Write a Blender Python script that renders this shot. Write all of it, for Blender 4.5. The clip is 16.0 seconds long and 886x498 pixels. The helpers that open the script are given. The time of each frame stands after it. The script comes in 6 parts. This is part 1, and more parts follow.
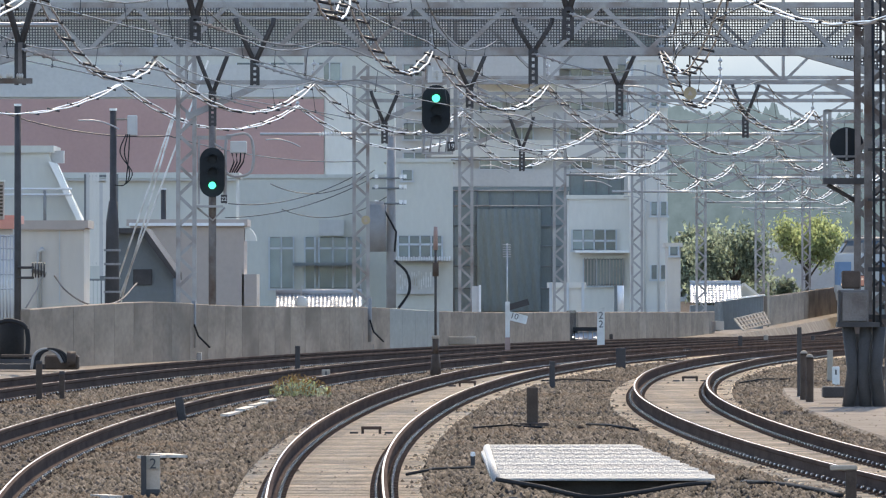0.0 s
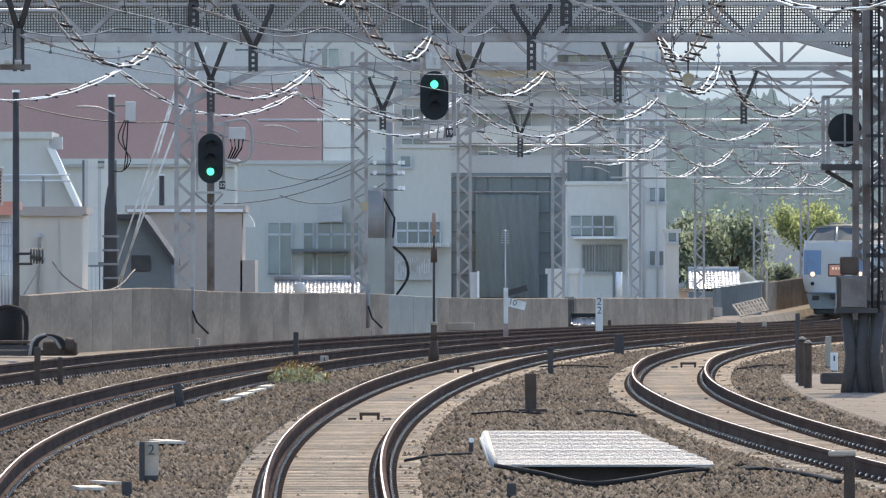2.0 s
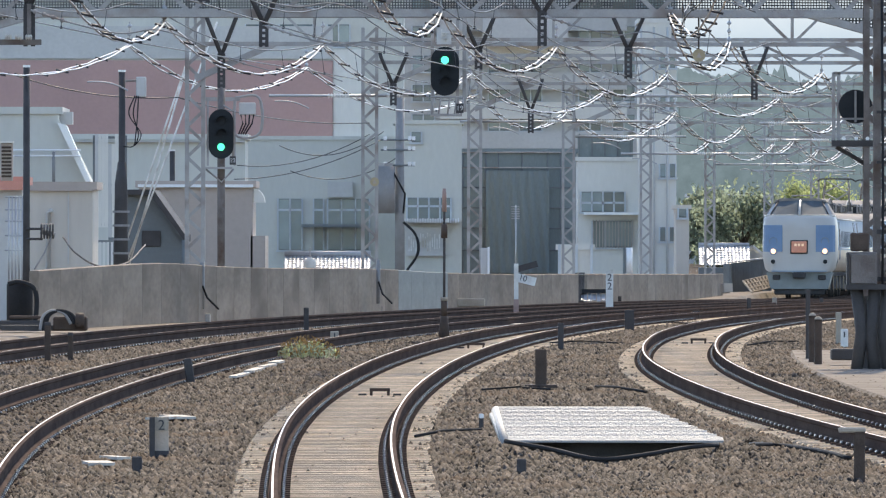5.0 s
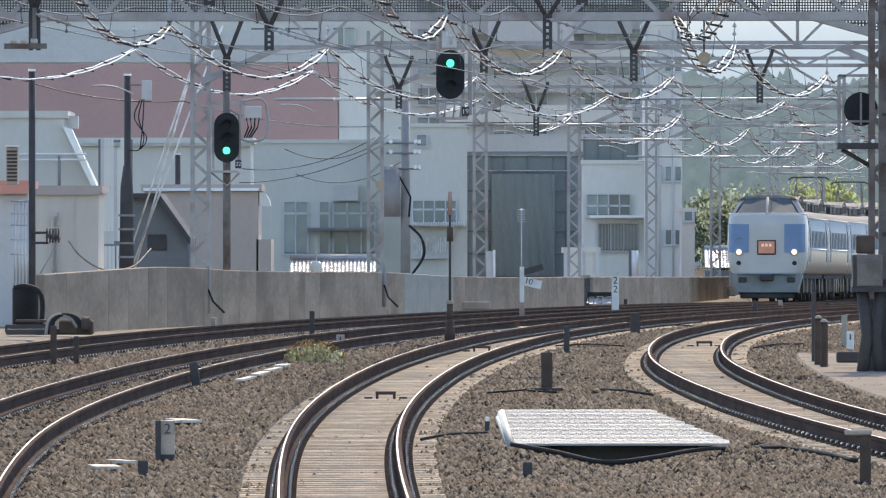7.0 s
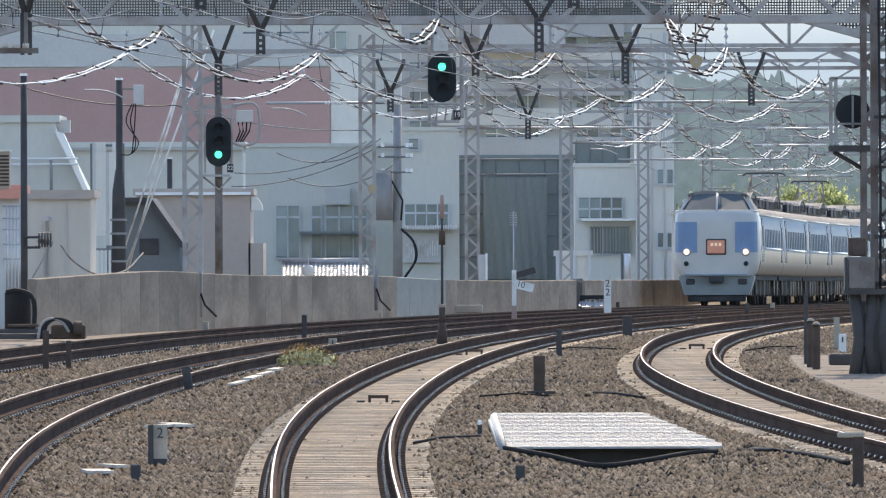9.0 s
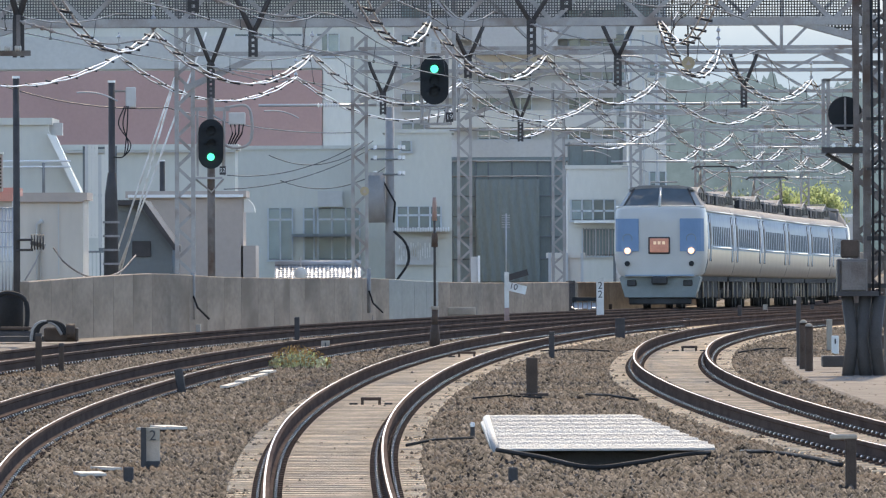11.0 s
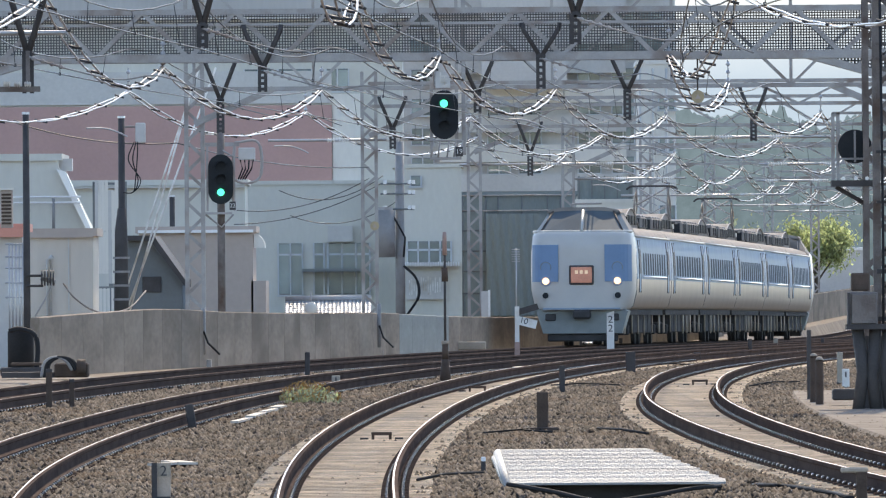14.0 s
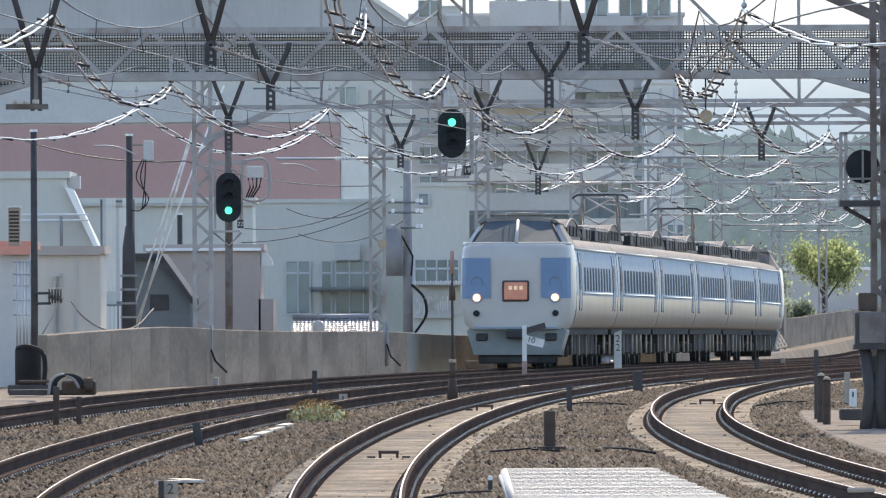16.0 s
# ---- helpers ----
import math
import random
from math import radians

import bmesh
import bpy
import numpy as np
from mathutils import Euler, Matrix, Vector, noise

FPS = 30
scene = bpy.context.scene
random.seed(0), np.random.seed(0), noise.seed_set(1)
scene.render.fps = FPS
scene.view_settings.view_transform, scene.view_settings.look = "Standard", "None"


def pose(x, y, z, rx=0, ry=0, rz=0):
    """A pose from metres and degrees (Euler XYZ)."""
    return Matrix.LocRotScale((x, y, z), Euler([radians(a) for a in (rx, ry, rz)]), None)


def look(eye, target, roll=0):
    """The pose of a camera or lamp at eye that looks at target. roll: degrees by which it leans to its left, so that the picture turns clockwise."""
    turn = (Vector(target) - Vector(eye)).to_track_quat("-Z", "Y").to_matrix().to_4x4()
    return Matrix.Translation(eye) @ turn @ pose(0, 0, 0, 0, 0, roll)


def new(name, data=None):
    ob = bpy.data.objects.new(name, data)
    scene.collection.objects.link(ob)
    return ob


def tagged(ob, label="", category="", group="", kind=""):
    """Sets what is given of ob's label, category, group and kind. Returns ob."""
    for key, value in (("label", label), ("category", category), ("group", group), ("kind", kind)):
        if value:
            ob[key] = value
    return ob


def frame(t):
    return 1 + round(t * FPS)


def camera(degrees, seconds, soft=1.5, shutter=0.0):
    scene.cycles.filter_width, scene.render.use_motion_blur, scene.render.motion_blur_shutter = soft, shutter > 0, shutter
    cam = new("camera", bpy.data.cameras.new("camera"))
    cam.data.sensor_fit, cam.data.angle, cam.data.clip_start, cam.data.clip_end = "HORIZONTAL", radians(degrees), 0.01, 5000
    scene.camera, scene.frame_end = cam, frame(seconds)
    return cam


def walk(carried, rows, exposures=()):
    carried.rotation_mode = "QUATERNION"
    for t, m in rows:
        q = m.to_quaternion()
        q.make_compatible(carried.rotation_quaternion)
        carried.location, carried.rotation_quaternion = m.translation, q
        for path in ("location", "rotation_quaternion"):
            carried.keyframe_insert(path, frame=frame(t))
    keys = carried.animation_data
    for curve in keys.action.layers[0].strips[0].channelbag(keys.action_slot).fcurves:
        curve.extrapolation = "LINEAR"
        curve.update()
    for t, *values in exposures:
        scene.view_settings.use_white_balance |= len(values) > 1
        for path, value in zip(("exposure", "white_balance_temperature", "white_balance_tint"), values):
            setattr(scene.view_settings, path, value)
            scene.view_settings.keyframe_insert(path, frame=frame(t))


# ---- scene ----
cam = camera(3.904, 16.0, soft=1.2)
CAM_ROWS = (
    (0.0, -0.0038, 0.1235, 0.014),
    (0.5, 0.0147, 0.1039, -0.009),
    (1.0, 0.0185, 0.0954, -0.034),
    (1.5, 0.0000, 0.0847, -0.000),
    (2.0, -0.0112, 0.0624, 0.019),
    (2.5, 0.0036, 0.0333, 0.004),
    (3.0, 0.0091, 0.0018, -0.035),
    (3.5, 0.0190, -0.0292, -0.032),
    (4.0, 0.0403, -0.0448, -0.097),
    (6.5, 0.0402, -0.0445, 0.035),
    (7.0, 0.0595, -0.0305, 0.037),
    (7.5, 0.0806, -0.0208, 0.061),
    (8.0, 0.0691, -0.0111, 0.152),
    (8.5, 0.0368, -0.0156, 0.169),
    (11.0, -0.0081, -0.0057, 0.239),
    (11.5, -0.0102, -0.0006, 0.210),
    (12.0, 0.0007, 0.0098, 0.212),
    (12.5, -0.0033, 0.0385, 0.215),
    (13.0, -0.0087, 0.0833, 0.206),
    (13.5, 0.0039, 0.1184, 0.280),
    (14.0, 0.0368, 0.1467, 0.428),
    (14.5, 0.0428, 0.1767, 0.326),
    (15.0, 0.0476, 0.1917, 0.463),
    (15.5, 0.0543, 0.1969, 0.379),
    (16.0, 0.0698, 0.2296, 0.253),
)
walk(cam, [(t, pose(0, 0, 2.2, 90 + p, r, w)) for t, w, p, r in CAM_ROWS], exposures=[(0.0, 1.46, 7400, 10), (16.0, 1.46, 7400, 10)])

# ---- light ----
SUN_AZ, SUN_EL = radians(5), radians(47)      # ahead of the camera, a little to the right
world = bpy.data.worlds.new("world")
scene.world = world
world.use_nodes = True
wn = world.node_tree.nodes
sky = wn.new("ShaderNodeTexSky")
sky.sky_type, sky.sun_disc = "NISHITA", False
sky.sun_elevation, sky.sun_rotation = SUN_EL, SUN_AZ
sky.dust_density, sky.air_density, sky.ozone_density = 0.3, 0.7, 2.0
wn["Background"].inputs["Strength"].default_value = 0.15
world.node_tree.links.new(sky.outputs[0], wn["Background"].inputs["Color"])
sun = new("sun", bpy.data.lights.new("sun", "SUN"))
sun.data.energy, sun.data.angle, sun.data.color = 2.3, radians(0.8), (1.0, 0.91, 0.78)
sun.matrix_world = look((300 * math.sin(SUN_AZ) * math.cos(SUN_EL), 300 * math.cos(SUN_AZ) * math.cos(SUN_EL), 300 * math.sin(SUN_EL)), (0, 0, 0))


# ---- materials ----
def mat(name, col, rough=0.7, metal=0.0, var=0.25, scale=3.0, bump=0.2, fine=40.0, per_piece=0.0, stretch=(1, 1, 1), emit=None, stain=None, spec=0.5, leafy=False):
    """A surface with variation at two scales; per_piece varies the tone from one piece to the next."""
    m = bpy.data.materials.new(name)
    m.use_nodes = True
    n, l = m.node_tree.nodes, m.node_tree.links
    b = n["Principled BSDF"]
    b.inputs["Roughness"].default_value, b.inputs["Metallic"].default_value = rough, metal
    tc, mp = n.new("ShaderNodeTexCoord"), n.new("ShaderNodeMapping")
    mp.inputs["Scale"].default_value = stretch
    l.new(tc.outputs["Object"], mp.inputs["Vector"])
    if per_piece > 0:
        inf, cmb = n.new("ShaderNodeObjectInfo"), n.new("ShaderNodeVectorMath")
        cmb.operation = "SCALE"
        cmb.inputs[0].default_value = (37.0, 53.0, 19.0)
        l.new(inf.outputs["Random"], cmb.inputs["Scale"])
        l.new(cmb.outputs[0], mp.inputs["Location"])
    big, small = n.new("ShaderNodeTexNoise"), n.new("ShaderNodeTexNoise")
    for t, s, d in ((big, scale, 6.0), (small, fine, 3.0)):
        t.inputs["Scale"].default_value, t.inputs["Detail"].default_value = s, d
        l.new(mp.outputs[0], t.inputs["Vector"])
    ramp = n.new("ShaderNodeMapRange")
    ramp.inputs[1].default_value, ramp.inputs[2].default_value = 0.3, 0.7
    ramp.inputs[3].default_value, ramp.inputs[4].default_value = 1 - var, 1 + var
    mixn = n.new("ShaderNodeMath")
    mixn.operation = "MULTIPLY_ADD"
    mixn.inputs[1].default_value, mixn.inputs[2].default_value = 0.35, 0.0
    l.new(small.outputs["Fac"], mixn.inputs[0])
    add = n.new("ShaderNodeMath")
    add.operation = "MULTIPLY_ADD"
    add.inputs[1].default_value = 0.65
    l.new(big.outputs["Fac"], add.inputs[0])
    l.new(mixn.outputs[0], add.inputs[2])
    l.new(add.outputs[0], ramp.inputs[0])
    val = ramp.outputs[0]
    if per_piece:
        info = n.new("ShaderNodeObjectInfo") if per_piece > 0 else n.new("ShaderNodeNewGeometry")
        pr = n.new("ShaderNodeMapRange")
        k = abs(per_piece)
        pr.inputs[3].default_value, pr.inputs[4].default_value = 1 - k, 1 + k
        l.new(info.outputs["Random" if per_piece > 0 else "Random Per Island"], pr.inputs[0])
        mu = n.new("ShaderNodeMath")
        mu.operation = "MULTIPLY"
        l.new(val, mu.inputs[0])
        l.new(pr.outputs[0], mu.inputs[1])
        val = mu.outputs[0]
    rgb = n.new("ShaderNodeVectorMath")
    rgb.operation = "SCALE"
    rgb.inputs[0].default_value = col
    l.new(val, rgb.inputs["Scale"])
    out = rgb.outputs[0]
    if stain:
        st = n.new("ShaderNodeTexNoise")
        st.inputs["Scale"].default_value, st.inputs["Detail"].default_value = stain[1], 4.0
        l.new(mp.outputs[0], st.inputs["Vector"])
        sr = n.new("ShaderNodeMapRange")
        sr.inputs[1].default_value, sr.inputs[2].default_value = 0.5, 0.68
        l.new(st.outputs["Fac"], sr.inputs[0])
        mx = n.new("ShaderNodeMix")
        mx.data_type = "RGBA"
        mx.inputs[7].default_value = (*stain[0], 1)
        l.new(sr.outputs[0], mx.inputs[0])
        l.new(out, mx.inputs[6])
        out = mx.outputs[2]
    l.new(out, b.inputs["Base Color"])
    if bump:
        bp = n.new("ShaderNodeBump")
        bp.inputs["Strength"].default_value, bp.inputs["Distance"].default_value = bump, 0.02
        l.new(small.outputs["Fac"], bp.inputs["Height"])
        l.new(bp.outputs[0], b.inputs["Normal"])
    b.inputs["Specular IOR Level"].default_value = spec
    if leafy:
        tr, mixs = n.new("ShaderNodeBsdfTranslucent"), n.new("ShaderNodeMixShader")
        mixs.inputs[0].default_value = 0.78
        l.new(out, tr.inputs["Color"])
        l.new(b.outputs[0], mixs.inputs[1])
        l.new(tr.outputs[0], mixs.inputs[2])
        l.new(mixs.outputs[0], n["Material Output"].inputs["Surface"])
    if emit:
        b.inputs["Emission Color"].default_value, b.inputs["Emission Strength"].default_value = (*emit[0], 1), emit[1]
    return m


M = dict(
    ballast=mat("ballast", (0.075, 0.06, 0.048), 0.95, spec=0.05, var=0.45, scale=1.2, bump=0.9, fine=14, stain=((0.065, 0.048, 0.036), 0.35)),
    stone=mat("stone", (0.076, 0.061, 0.050), 0.78, spec=0.15, var=0.5, scale=2, bump=0.3, per_piece=-0.85, stain=((0.085, 0.056, 0.038), 0.4)),
    rail_side=mat("rail_side", (0.088, 0.067, 0.059), 0.9, spec=0.0, var=0.3, scale=4, stretch=(1, 0.2, 1)),
    rail_top=mat("rail_top", (0.30, 0.28, 0.275), 0.42, 1.0, var=0.12, scale=6, bump=0.03, stretch=(1, 0.1, 1)),
    clip_steel=mat("clip_steel", (0.17, 0.16, 0.155), 0.3, 1.0, var=0.15, scale=8, bump=0),
    sleeper=mat("sleeper", (0.62, 0.475, 0.33), 0.95, spec=0.03, var=0.3, scale=5, per_piece=0.22, stain=((0.44, 0.35, 0.26), 1.5)),
    concrete=mat("concrete", (0.255, 0.213, 0.176), 0.95, spec=0.05, var=0.3, scale=2.2, stretch=(1, 0.09, 0.5), fine=16, bump=0.06, per_piece=0.06, stain=((0.165, 0.138, 0.115), 1.3)),
    concrete_blue=mat("concrete_blue", (0.27, 0.285, 0.275), 0.9, spec=0.05, var=0.18, scale=1.5, stretch=(1, 0.09, 0.5), fine=16, bump=0.06),
    path=mat("path", (0.21, 0.18, 0.15), 0.95, spec=0.05, var=0.35, scale=1.1, fine=9, bump=0.5, stain=((0.17, 0.14, 0.115), 0.8)),
    concrete_pale=mat("concrete_pale", (0.40, 0.345, 0.285), 0.95, spec=0.05, var=0.25, scale=2),
    steel=mat("steel", (0.28, 0.27, 0.265), 0.65, 0.05, spec=0.2, var=0.2, scale=3, bump=0.1),
    steel_pale=mat("steel_pale", (0.37, 0.35, 0.335), 0.6, 0.1, var=0.18, scale=3, bump=0.1, stain=((0.25, 0.20, 0.175), 1.6)),
    # steel_dark, black and bld_dark are raised in tone to imitate haze
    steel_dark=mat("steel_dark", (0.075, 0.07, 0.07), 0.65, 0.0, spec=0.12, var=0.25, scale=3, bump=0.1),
    steel_brown=mat("steel_brown", (0.09, 0.066, 0.054), 0.7, 0.0, spec=0.1, var=0.3, scale=4, bump=0.2),
    steel_column=mat("steel_column", (0.19, 0.165, 0.152), 0.7, 0.0, spec=0.15, var=0.3, scale=4, bump=0.2, stain=((0.12, 0.085, 0.07), 2.2)),
    mesh_wire=mat("mesh_wire", (0.115, 0.115, 0.12), 0.6, 0.1, var=0.1, bump=0),
    wire=mat("wire", (0.44, 0.44, 0.45), 0.42, 0.7, var=0.15, bump=0),
    wire_dark=mat("wire_dark", (0.05, 0.05, 0.055), 0.5, 0.3, var=0.2, bump=0),
    porcelain=mat("porcelain", (0.8, 0.8, 0.8), 0.15, var=0.08, bump=0),
    insulator_grey=mat("insulator_grey", (0.42, 0.42, 0.43), 0.15, var=0.1, bump=0),
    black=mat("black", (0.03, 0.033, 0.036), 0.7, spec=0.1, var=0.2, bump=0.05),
    rubber=mat("rubber", (0.03, 0.03, 0.032), 0.75, spec=0.1, var=0.25, bump=0.1),
    green_lamp=mat("green_lamp", (0.1, 0.6, 0.45), 0.3, var=0.02, bump=0, emit=((0.03, 0.9, 0.5), 0.75)),
    dark_lens=mat("dark_lens", (0.034, 0.038, 0.041), 0.7, spec=0.05, var=0.1, bump=0),
    head_lamp=mat("head_lamp", (0.9, 0.8, 0.6), 0.3, var=0.02, bump=0, emit=((1.0, 0.5, 0.2), 1.3)),
    white_paint=mat("white_paint", (0.74, 0.73, 0.70), 0.8, spec=0.15, var=0.12, scale=3, stain=((0.5, 0.45, 0.38), 2)),
    scrap=mat("scrap", (0.62, 0.56, 0.48), 0.95, spec=0.03, var=0.2, scale=4),
    tan_paint=mat("tan_paint", (0.50, 0.40, 0.32), 0.7, var=0.15, scale=6),
    sheet_steel=mat("sheet_steel", (0.33, 0.325, 0.315), 0.55, 0.0, spec=0.3, per_piece=0.12, var=0.14, scale=3, bump=0.45, fine=45),
    train_white=mat("train_white", (0.50, 0.495, 0.475), 0.4, spec=0.35, var=0.07, scale=1.5, bump=0.02),
    train_cream=mat("train_cream", (0.35, 0.305, 0.265), 0.4, spec=0.25, var=0.12, scale=1.2, bump=0.02, stretch=(1, 1, 0.4)),
    # livery blue is paled, with air haze put into its colour
    train_blue=mat("train_blue", (0.16, 0.265, 0.42), 0.45, spec=0.3, var=0.1, scale=1.5, bump=0.02),
    train_pale_blue=mat("train_pale_blue", (0.265, 0.345, 0.425), 0.6, spec=0.08, var=0.1, scale=1.5, bump=0.02),
    train_roof=mat("train_roof", (0.25, 0.23, 0.215), 0.8, spec=0.15, var=0.25, scale=1.5),
    train_grey=mat("train_grey", (0.23, 0.26, 0.26), 0.6, var=0.2, scale=2),
    cab_glass=mat("cab_glass", (0.075, 0.10, 0.115), 0.3, spec=0.2, var=0.3, scale=1.5, bump=0),
    train_glass=mat("train_glass", (0.06, 0.085, 0.11), 0.7, spec=0.02, var=0.25, scale=0.7, bump=0),
    under=mat("under", (0.07, 0.07, 0.072), 0.85, spec=0.03, var=0.4, scale=2),
    glass=mat("glass", (0.045, 0.055, 0.065), 0.45, spec=0.12, var=0.1, bump=0),
    sign_glow=mat("sign_glow", (0.42, 0.20, 0.15), 0.4, var=0.3, scale=3, bump=0, emit=((1.0, 0.4, 0.22), 0.05)),
    sign_glow_pale=mat("sign_glow_pale", (0.85, 0.65, 0.45), 0.4, bump=0, emit=((1.0, 0.7, 0.4), 0.08)),
    bld_blue=mat("bld_blue", (0.60, 0.585, 0.525), 0.8, var=0.08, scale=0.3, fine=6, stretch=(1, 1, 0.4)),
    bld_red=mat("bld_red", (0.50, 0.31, 0.28), 0.8, var=0.08, scale=0.3, fine=6),
    bld_white=mat("bld_white", (0.73, 0.70, 0.64), 0.8, var=0.08, scale=0.4, fine=6, stretch=(1, 1, 0.3)),
    bld_cream=mat("bld_cream", (0.62, 0.55, 0.475), 0.8, var=0.08, scale=0.5, fine=6, stretch=(1, 1, 0.3)),
    bld_brown=mat("bld_brown", (0.45, 0.37, 0.32), 0.8, var=0.1, scale=0.4, fine=6),
    bld_grey=mat("bld_grey", (0.56, 0.545, 0.52), 0.8, var=0.12, scale=0.4, fine=6),
    bld_roof=mat("bld_roof", (0.44, 0.425, 0.41), 0.75, var=0.1, scale=0.5, fine=6, stretch=(1, 1, 0.2)),
    bld_dark=mat("bld_dark", (0.16, 0.175, 0.18), 0.7, var=0.15, scale=0.6, fine=8),
    win=mat("win", (0.155, 0.20, 0.205), 0.12, var=0.3, scale=0.8, bump=0, per_piece=0.45),
    win_frame=mat("win_frame", (0.55, 0.58, 0.6), 0.5, var=0.08),
    net=mat("net", (0.215, 0.25, 0.25), 0.9, spec=0.1, var=0.16, scale=0.5, fine=12, stretch=(1, 1, 0.35)),
    tile=mat("tile", (0.40, 0.40, 0.41), 0.36, spec=0.9, var=0.15, scale=3, per_piece=0.15),
    salmon=mat("salmon", (0.62, 0.30, 0.24), 0.8, var=0.1),
    # both greens are paler than real leaves: distance haze mixed into the colour
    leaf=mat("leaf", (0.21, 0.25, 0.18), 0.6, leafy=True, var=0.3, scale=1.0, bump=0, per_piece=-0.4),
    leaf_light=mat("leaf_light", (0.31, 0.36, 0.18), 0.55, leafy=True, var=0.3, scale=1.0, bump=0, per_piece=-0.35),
    leaf_dry=mat("leaf_dry", (0.32, 0.17, 0.045), 0.7, var=0.3, scale=6, bump=0, per_piece=-0.4),
    bark=mat("bark", (0.10, 0.08, 0.06), 0.9, var=0.3, scale=4),
    sign_yellow=mat("sign_yellow", (0.42, 0.33, 0.2), 0.6, var=0.2, scale=6),
    red_paint=mat("red_paint", (0.36, 0.24, 0.21), 0.6, var=0.2, scale=6),
    letter=mat("letter", (0.05, 0.05, 0.055), 0.6, var=0.1, bump=0),
)


# ---- building blocks ----
def part(name, bm, material, parent=None, label="", smooth=False):
    """Links a bmesh as one mesh object, under a thing or a part."""
    me = bpy.data.meshes.new(name)
    bmesh.ops.recalc_face_normals(bm, faces=bm.faces)
    bm.to_mesh(me)
    bm.free()
    for m in material if isinstance(material, (list, tuple)) else [material]:
        me.materials.append(m)
    if smooth:
        for p in me.polygons:
            p.use_smooth = True
    ob = new(name, me)
    ob.parent = parent
    if label:
        tagged(ob, label)
    return ob


def thing(name, label, category, at=(0, 0, 0), turn=0, group="", kind=""):
    ob = new(name)
    ob.empty_display_size = 0.2
    ob.matrix_basis = pose(*at, 0, 0, turn)
    return tagged(ob, label, category, group, kind)


def add_box(bm, c, s, rz=0.0, bevel=0.0, mat_index=0, m=None):
    """A box of size s with its centre at c."""
    t = Matrix.Translation(c) @ Matrix.Rotation(radians(rz), 4, "Z") @ Matrix.Diagonal((*s, 1))
    r = bmesh.ops.create_cube(bm, size=1, matrix=(m @ t) if m else t)
    if bevel:
        es = list({e for v in r["verts"] for e in v.link_edges})
        bmesh.ops.bevel(bm, geom=es, offset=bevel, segments=1, affect="EDGES", clamp_overlap=True)
    fs = {f for v in r["verts"] if v.is_valid for f in v.link_faces}
    for f in fs:
        f.material_index = mat_index
    return bm


def box(c, s, rz=0.0, bevel=0.0):
    return add_box(bmesh.new(), c, s, rz, bevel)


def add_bar(bm, a, b, w, h=None):
    """A straight bar from a to b, w across and h deep."""
    a, b = Vector(a), Vector(b)
    d = b - a
    if d.length < 1e-6:
        return bm
    q = d.to_track_quat("Z", "Y").to_matrix().to_4x4()
    bmesh.ops.create_cube(bm, size=1, matrix=Matrix.Translation((a + b) / 2) @ q @ Matrix.Diagonal((w, h or w, d.length, 1)))
    return bm


def add_tube(bm, pts, r, n=6, r_end=None, mat_index=0):
    """A round bar along a line of points."""
    pts = [Vector(p) for p in pts]
    rings = []
    for i, p in enumerate(pts):
        d = (pts[min(i + 1, len(pts) - 1)] - pts[max(i - 1, 0)]).normalized()
        u = d.cross(Vector((0, 0, 1)) if abs(d.z) < 0.9 else Vector((0, 1, 0))).normalized()
        w = d.cross(u)
        rr = r if r_end is None else r + (r_end - r) * i / (len(pts) - 1)
        rings.append([bm.verts.new(p + (u * math.cos(2 * math.pi * k / n) + w * math.sin(2 * math.pi * k / n)) * rr) for k in range(n)])
    fs = []
    for a, b in zip(rings, rings[1:]):
        fs += [bm.faces.new((a[k], a[(k + 1) % n], b[(k + 1) % n], b[k])) for k in range(n)]
    fs += [bm.faces.new(rings[0][::-1]), bm.faces.new(rings[-1])]
    for f in fs:
        f.material_index, f.smooth = mat_index, True
    return bm


def ribbed(a, b, r0, r1, count, n=10):
    """A turned insulator from a to b with a number of wide sheds."""
    a, b = Vector(a), Vector(b)
    d = (b - a).normalized()
    u = d.cross(Vector((0, 0, 1)) if abs(d.z) < 0.9 else Vector((0, 1, 0))).normalized()
    w = d.cross(u)
    bm = bmesh.new()
    rings = []
    steps = [(0.0, r0)]
    for i in range(count):
        steps += [((i + 0.25) / count, r0), ((i + 0.4) / count, r1), ((i + 0.6) / count, r1 * 0.9), ((i + 0.75) / count, r0)]
    for t, r in steps + [(1.0, r0)]:
        c = a.lerp(b, t)
        rings.append([bm.verts.new(c + (u * math.cos(2 * math.pi * k / n) + w * math.sin(2 * math.pi * k / n)) * r) for k in range(n)])
    for p, q in zip(rings, rings[1:]):
        for k in range(n):
            bm.faces.new((p[k], p[(k + 1) % n], q[(k + 1) % n], q[k]))
    bm.faces.new(rings[0][::-1])
    bm.faces.new(rings[-1])
    return bm


def soften(pts, k=6):
    """A smooth line through the points."""
    p = [Vector(q) for q in pts]
    p = [p[0] * 2 - p[1]] + p + [p[-1] * 2 - p[-2]]
    out = []
    for a, b, c, d in zip(p, p[1:], p[2:], p[3:]):
        for i in range(k):
            t = i / k
            out.append(0.5 * (2 * b + (c - a) * t + (2 * a - 5 * b + 4 * c - d) * t * t + (3 * b - a - 3 * c + d) * t ** 3))
    return out + [p[-2]]


def tube(pts, r, n=6, r_end=None):
    if 4 <= len(pts) <= 10:
        pts = soften(pts)
    return add_tube(bmesh.new(), pts, r, n, r_end)


